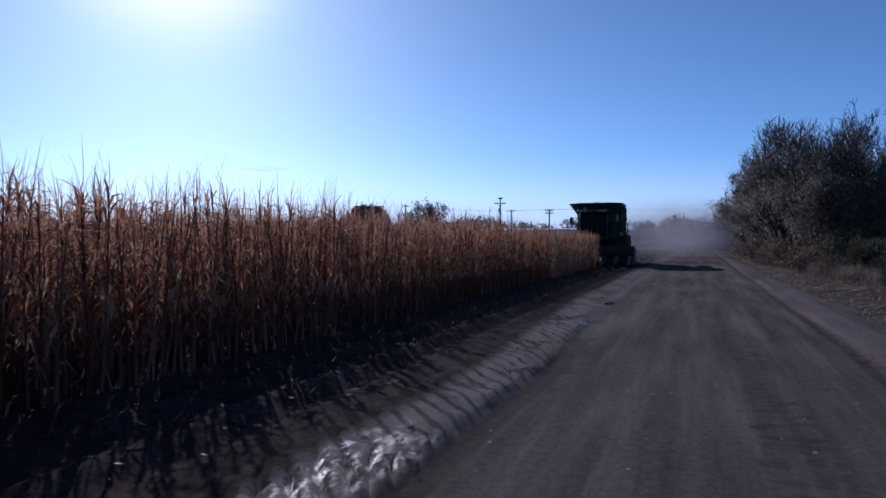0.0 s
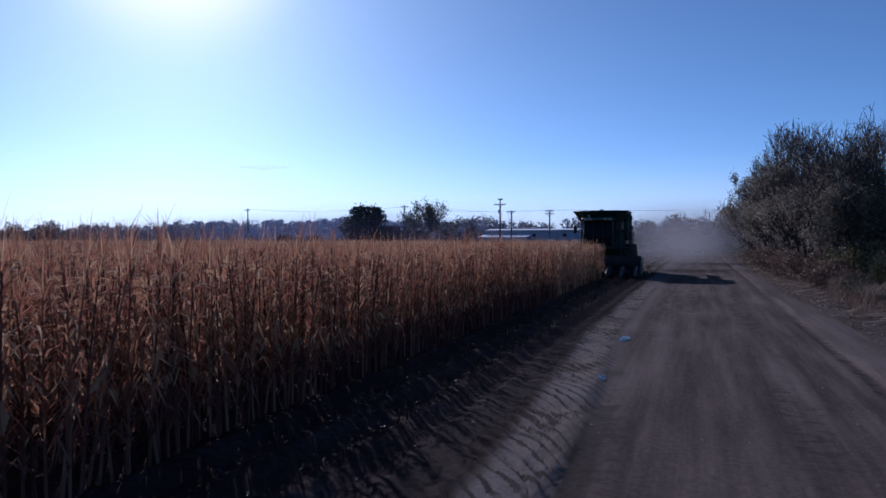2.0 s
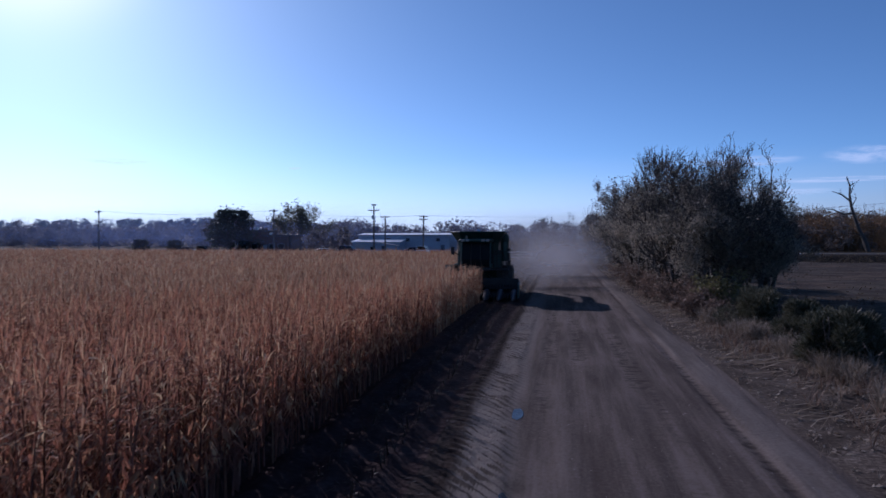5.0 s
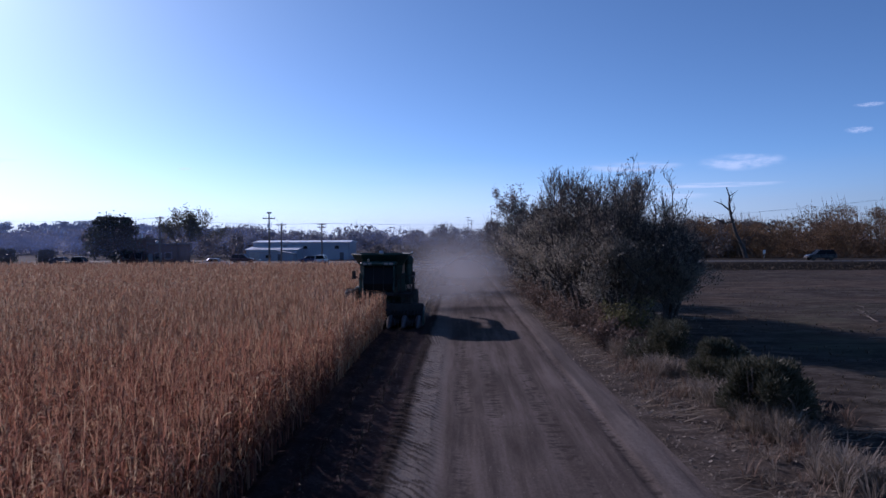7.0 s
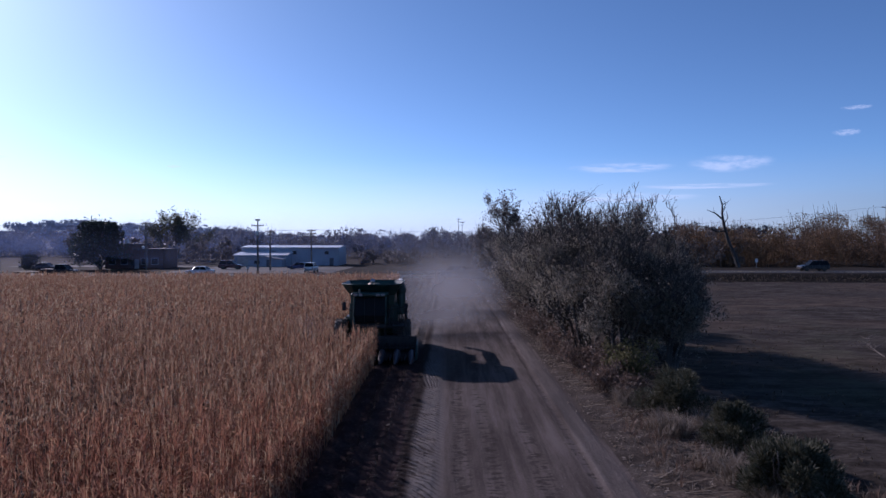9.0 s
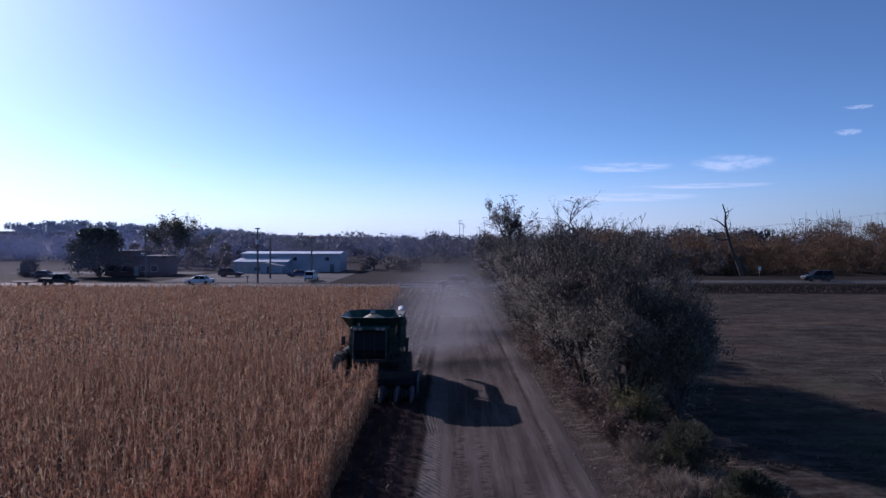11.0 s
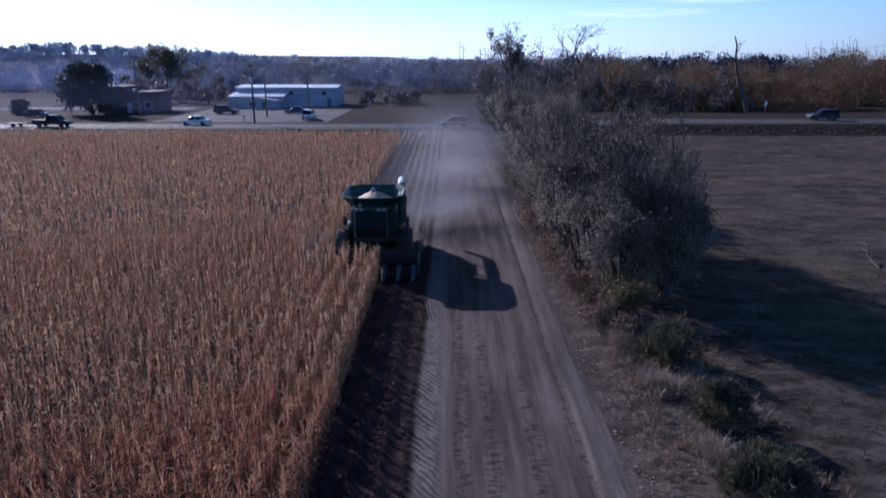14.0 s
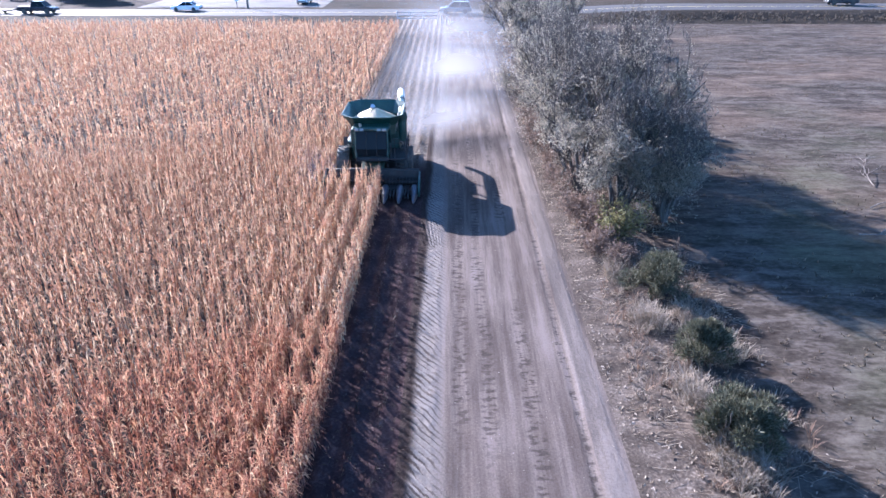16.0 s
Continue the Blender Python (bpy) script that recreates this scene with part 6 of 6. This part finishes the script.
def rail_fence():
    f = thing("rail_fence", "weathered white post-and-rail fence at the field gate", "fence", pose(0, 0, 0))
    xs = [-9.4, -7.5, -5.6, -3.7]
    for x in xs:
        part("post", Shape().box((x - 0.07, 110.83, -0.1), (x + 0.07, 110.97, 1.5), 0.02), M_FENCE, f)
    for z in (0.45, 0.85, 1.25):
        part("rail", Shape().box((-9.4, 110.78, z), (-3.7, 110.83, z + 0.13), 0.012), M_FENCE, f)
    ends = [(-3.7 + 4.2 * t, 110.9 - 12.0 * t) for t in (0.0, 0.17, 0.34, 0.51, 0.68, 0.84, 1.0)]
    for x, y in ends[1:]:
        part("post", Shape().box((x - 0.08, y - 0.08, -0.1), (x + 0.08, y + 0.08, 1.25), 0.02), M_FENCE, f)
    return f


rail_fence()
sign = thing("road_sign", "small white road marker on a thin post", "sign", pose(62.6, 150.0, float(height(62.6, 150.0))))
part("post", Shape().box((-0.04, -0.03, -0.1), (0.04, 0.03, 2.4)), M_GALV, sign)
part("plate", Shape().box((-0.3, -0.05, 1.6), (0.3, -0.03, 2.4), 0.01), M_WHITEPAINT, sign)
box_post = thing("mailbox", "small grey mailbox on a post by the yard", "mailbox", pose(-37.6, 128.6, 0.0))
part("post", Shape().box((-0.06, -0.06, -0.1), (0.06, 0.06, 1.0)), M_POLE, box_post)
part("box", Shape().prism([(-0.2, 1.0), (0.2, 1.0), (0.2, 1.25), (0.1, 1.36), (-0.1, 1.36), (-0.2, 1.25)], "y", -0.3, 0.3), M_GALV, box_post)

PAINTS = {
    "black": paint("black_car_paint", (0.012, 0.013, 0.017), (0.025, 0.026, 0.032)), "white": paint("white_car_paint", (0.60, 0.61, 0.63), (0.74, 0.75, 0.76)),
    "blue": paint("blue_car_paint", (0.02, 0.035, 0.10), (0.035, 0.055, 0.15)), "maroon": paint("maroon_car_paint", (0.05, 0.016, 0.02), (0.08, 0.025, 0.03)),
    "grey": paint("grey_car_paint", (0.13, 0.135, 0.15), (0.20, 0.205, 0.22)),
}


def vehicle(name, label, x, y, turn, colour, kind):
    """A parked or standing road vehicle, its nose along its own +x."""
    z0 = float(height(x, y)) + (0.06 if 116.6 < y < 125.0 else 0.05)
    c = thing(name, label, "pickup truck" if kind == "pickup" else "car", pose(x, y, z0, 0, 0, turn), "vehicles")
    L, W, r = {"pickup": (5.8, 1.0, 0.40), "suv": (4.8, 0.95, 0.37), "sedan": (4.6, 0.90, 0.33)}[kind]
    belt = {"pickup": 1.12, "suv": 1.08, "sedan": 0.92}[kind]
    top = {"pickup": 1.86, "suv": 1.78, "sedan": 1.44}[kind]
    low = {"pickup": 0.45, "suv": 0.35, "sedan": 0.25}[kind]
    h = L / 2

    def section(xx, w, z0, z1):
        return [(xx, -w * 0.93, z0), (xx, -w, z0 + 0.12), (xx, -w, z1 - 0.14), (xx, -w * 0.9, z1), (xx, w * 0.9, z1), (xx, w, z1 - 0.14), (xx, w, z0 + 0.12), (xx, w * 0.93, z0)]
    bonnet = belt - 0.08
    rings = [section(-h, W * 0.88, low + 0.12, belt - 0.06), section(-h + 0.12, W * 0.97, low, belt), section(-0.2, W, low, belt), section(h * 0.35, W, low, belt), section(h - 0.5, W * 0.97, low, bonnet - 0.04), section(h - 0.06, W * 0.9, low + 0.05, bonnet - 0.18), section(h, W * 0.82, low + 0.15, bonnet - 0.3)]
    part("body", Shape().loft(rings), PAINTS[colour], c)
    a, b, e, g = {"pickup": (-0.55, -0.35, 0.95, 1.7), "suv": (-h + 0.12, -h + 0.45, 0.35, 1.15), "sedan": (-1.55, -0.85, 0.35, 1.1)}[kind]
    cab = [[(a, -W * 0.92, belt - 0.02), (a, W * 0.92, belt - 0.02), (g, W * 0.92, belt - 0.02), (g, -W * 0.92, belt - 0.02)],
           [(b, -W * 0.72, top), (b, W * 0.72, top), (e, W * 0.72, top), (e, -W * 0.72, top)]]
    part("cabin", Shape().loft(cab), M_GLASS, c, "dark window glass all round")
    roof = Shape().box((b - 0.03, -W * 0.74, top - 0.05), (e + 0.03, W * 0.74, top + 0.03), 0.03)
    for s in (-1, 1):
        for p, q in (((a, belt), (b, top)), ((g, belt), (e, top)), (((a + g) / 2, belt), ((b + e) / 2, top))):
            roof.tube((p[0], s * W * 0.93, p[1]), (q[0], s * W * 0.73, q[1]), 0.045, n=5)
    part("roof", roof, PAINTS[colour], c)
    if kind == "pickup":
        part("bed", Shape().box((-h + 0.1, -W * 0.86, belt - 0.01), (-0.65, W * 0.86, belt + 0.015)), M_BLACK, c, "dark open load bed")
    for xx in (-h * 0.6, h * 0.62):
        for s in (-1, 1):
            w = part("wheel", Shape().lathe([(r * 0.6, -0.11), (r * 0.94, -0.11), (r, -0.07), (r, 0.07), (r * 0.94, 0.11), (r * 0.6, 0.11)], (xx, s * (W - 0.1), r), "y", 18), M_TYRE, c)
            part("rim", Shape().lathe([(r * 0.62, -0.09), (r * 0.58, 0.0), (r * 0.2, s * 0.10), (0.01, s * 0.10)], (xx, s * (W - 0.1), r), "y", 14), M_GALV, w)
    for s in (-1, 1):
        part("headlight", Shape().box((h - 0.12, s * W * 0.66 - 0.16, bonnet - 0.36), (h - 0.01, s * W * 0.66 + 0.16, bonnet - 0.2), 0.02), M_LAMPGLASS, c, "clear headlight")
        part("tail_light", Shape().box((-h - 0.01, s * W * 0.72 - 0.1, belt - 0.4), (-h + 0.1, s * W * 0.72 + 0.1, belt - 0.12), 0.02), M_REDGLASS, c, "red tail light")
    part("front_bumper", Shape().box((h - 0.06, -W * 0.8, low + 0.05), (h + 0.08, W * 0.8, low + 0.24), 0.03), M_BLACK, c)
    part("rear_bumper", Shape().box((-h - 0.08, -W * 0.8, low + 0.1), (-h + 0.05, W * 0.8, low + 0.26), 0.03), M_BLACK, c)
    return c


vehicle("pickup_truck", "black pickup truck towing a low trailer on the highway", -66.0, 119.4, 0, "black", "pickup")
trailer = thing("trailer", "low grey flat trailer hitched behind the black pickup", "trailer", pose(-71.4, 119.4, 0.18))
part("bed", Shape().box((-2.0, -0.9, 0.45), (1.4, 0.9, 0.62), 0.03).tube((1.4, 0, 0.5), (2.4, 0, 0.5), 0.05), M_BLACK, trailer)
for s in (-1, 1):
    part("wheel", Shape().lathe([(0.15, -0.09), (0.3, -0.09), (0.3, 0.09), (0.15, 0.09)], (-0.5, s * 0.98, 0.3), "y", 14), M_TYRE, trailer)
vehicle("suv", "pale grey suv standing at the track's junction in dust", -1.0, 119.2, 180, "grey", "suv")
vehicle("sedan", "white sedan on the highway", -44.0, 122.8, 180, "white", "sedan")
vehicle("suv", "black suv driving on the highway past the meadow", 60.0, 123.0, 180, "black", "suv")
vehicle("suv", "dark blue suv on the highway past the meadow", 79.0, 119.2, 0, "blue", "suv")
vehicle("van", "white van parked on the gravel yard", -27.2, 133.5, 90, "white", "suv")
vehicle("suv", "dark maroon suv parked beside the lean-to", -46.5, 147.0, 0, "maroon", "suv")
vehicle("sedan", "dark sedan parked before the metal building", -32.5, 147.5, 180, "blue", "sedan")
vehicle("sedan", "dark sedan parked on the roadside grass", -80.0, 139.0, 0, "black", "sedan")

# ---- thin far clouds ----
def cloud_material():
    m, nt, bsdf, coord = blank("thin_cloud")
    bsdf.inputs["Base Color"].default_value = (0.9, 0.9, 0.9, 1)
    bsdf.inputs["Roughness"].default_value = 1.0
    sep = nt.nodes.new("ShaderNodeSeparateXYZ")
    nt.links.new(coord, sep.inputs[0])
    r = math_of(nt, "ADD", math_of(nt, "POWER", math_of(nt, "ABSOLUTE", sep.outputs["X"]), 2.0), math_of(nt, "POWER", math_of(nt, "ABSOLUTE", sep.outputs["Z"]), 2.0))
    n = noise_of(nt, coord, 2.2, (1.0, 1.0, 0.8), 5, 0.6)
    a = math_of(nt, "MULTIPLY", range_of(nt, r, 1.0, 0.1), range_of(nt, n, 0.28, 0.72))
    a = math_of(nt, "MULTIPLY", a, 0.5)
    # The clouds' sunlit white is put in as a glow.
    glow = nt.nodes.new("ShaderNodeEmission")
    glow.inputs[0].default_value, glow.inputs[1].default_value = (0.80, 0.92, 1.0, 1), 0.82
    clear, mix = nt.nodes.new("ShaderNodeBsdfTransparent"), nt.nodes.new("ShaderNodeMixShader")
    nt.links.new(a, mix.inputs[0])
    nt.links.new(clear.outputs[0], mix.inputs[1])
    nt.links.new(glow.outputs[0], mix.inputs[2])
    nt.links.new(mix.outputs[0], nt.nodes["Material Output"].inputs[0])
    return m


M_CLOUD = cloud_material()
# bearing to the right of +y, elevation, width and height in degrees
for bearing, rise, wide, tall in ((-35.3, 5.9, 5.4, 0.55), (-22.0, 5.8, 1.3, 0.3), (14.0, 6.0, 9.2, 1.0), (22.3, 6.1, 6.8, 1.6), (30.0, 7.9, 2.0, 0.6), (30.6, 9.6, 2.2, 0.4), (20.0, 4.4, 12.0, 0.5), (14.0, 3.6, 14.0, 0.9), (36.0, 5.8, 6.0, 0.9)):
    d = 2400.0
    gx, gz = np.meshgrid(np.linspace(-1, 1, 25), np.linspace(-1, 1, 9))
    v = np.stack([gx, 0.10 * np.sin(gx * 2.2 + bearing) + 0.25 * gz * gz, gz + 0.35 * np.sin(gx * 2.6 + bearing)], -1).reshape(-1, 3)
    i = (np.arange(8)[:, None] * 25 + np.arange(24)[None]).ravel()
    cloud = new("cloud", fast_mesh("cloud", v, np.stack([i, i + 1, i + 26, i + 25], 1), M_CLOUD, True))
    a, e = radians(bearing), radians(rise)
    cloud.matrix_world = Matrix.Translation((d * math.sin(a), d * math.cos(a), d * math.tan(e))) @ Matrix.Rotation(-a, 4, "Z") @ Matrix.Diagonal((d * radians(wide) / 2, d * radians(wide) / 4, d * radians(tall) / 2, 1))
    tagged(cloud, "thin white wisp of high cloud", "cloud", kind="structure")


def haze_ring():
    """A far glowing ring, added to imitate pale horizon haze, that fades out upwards."""
    m, nt, bsdf, coord = blank("haze_ring")
    sep = nt.nodes.new("ShaderNodeSeparateXYZ")
    nt.links.new(coord, sep.inputs[0])
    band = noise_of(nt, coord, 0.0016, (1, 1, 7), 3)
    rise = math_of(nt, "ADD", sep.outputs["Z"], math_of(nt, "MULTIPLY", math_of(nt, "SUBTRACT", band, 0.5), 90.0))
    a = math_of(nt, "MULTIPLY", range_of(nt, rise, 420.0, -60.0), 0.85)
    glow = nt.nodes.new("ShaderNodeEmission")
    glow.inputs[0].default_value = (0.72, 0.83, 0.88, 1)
    # Its glow is set brighter towards the sun's side, as scattered light is.
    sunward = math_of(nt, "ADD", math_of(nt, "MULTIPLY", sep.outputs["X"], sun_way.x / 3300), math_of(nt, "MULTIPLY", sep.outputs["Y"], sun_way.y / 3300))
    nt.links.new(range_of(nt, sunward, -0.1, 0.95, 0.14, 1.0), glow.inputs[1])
    clear, mix = nt.nodes.new("ShaderNodeBsdfTransparent"), nt.nodes.new("ShaderNodeMixShader")
    for a_socket, b_socket in ((a, mix.inputs[0]), (clear.outputs[0], mix.inputs[1]), (glow.outputs[0], mix.inputs[2]), (mix.outputs[0], nt.nodes["Material Output"].inputs[0])):
        nt.links.new(a_socket, b_socket)
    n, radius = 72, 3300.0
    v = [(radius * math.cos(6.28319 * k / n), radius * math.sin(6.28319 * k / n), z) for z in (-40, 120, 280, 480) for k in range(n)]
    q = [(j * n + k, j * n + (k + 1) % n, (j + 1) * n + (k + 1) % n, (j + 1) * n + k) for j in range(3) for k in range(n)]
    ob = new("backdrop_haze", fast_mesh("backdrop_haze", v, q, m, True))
    return tagged(ob, "glowing ring added to imitate pale haze along the far horizon", "haze", kind="structure")


haze_ring()


def sun_aureole():
    """Added glowing ring that imitates the sun's aureole; the sun stands above it, its own place left open."""
    m, nt, bsdf, coord = blank("sun_aureole")
    sep = nt.nodes.new("ShaderNodeSeparateXYZ")
    nt.links.new(coord, sep.inputs[0])
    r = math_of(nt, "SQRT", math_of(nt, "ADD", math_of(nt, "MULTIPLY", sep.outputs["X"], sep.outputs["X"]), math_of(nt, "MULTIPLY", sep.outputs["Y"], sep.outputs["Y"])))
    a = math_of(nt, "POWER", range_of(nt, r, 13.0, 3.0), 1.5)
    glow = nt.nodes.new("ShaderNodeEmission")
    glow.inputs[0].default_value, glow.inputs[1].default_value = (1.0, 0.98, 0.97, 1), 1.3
    clear, mix = nt.nodes.new("ShaderNodeBsdfTransparent"), nt.nodes.new("ShaderNodeMixShader")
    for a_socket, b_socket in ((a, mix.inputs[0]), (clear.outputs[0], mix.inputs[1]), (glow.outputs[0], mix.inputs[2]), (mix.outputs[0], nt.nodes["Material Output"].inputs[0])):
        nt.links.new(a_socket, b_socket)
    n = 64
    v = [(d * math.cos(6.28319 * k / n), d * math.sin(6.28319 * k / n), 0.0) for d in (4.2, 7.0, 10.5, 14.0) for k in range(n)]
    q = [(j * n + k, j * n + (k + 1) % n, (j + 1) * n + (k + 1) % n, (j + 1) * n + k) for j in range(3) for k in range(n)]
    ob = new("backdrop_sun_aureole", fast_mesh("backdrop_sun_aureole", v, q, m, True))
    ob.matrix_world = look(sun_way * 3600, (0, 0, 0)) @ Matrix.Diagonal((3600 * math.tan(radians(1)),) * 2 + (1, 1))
    return tagged(ob, "glowing ring added to imitate the bright aureole round the sun", "haze", kind="structure")


sun_aureole()
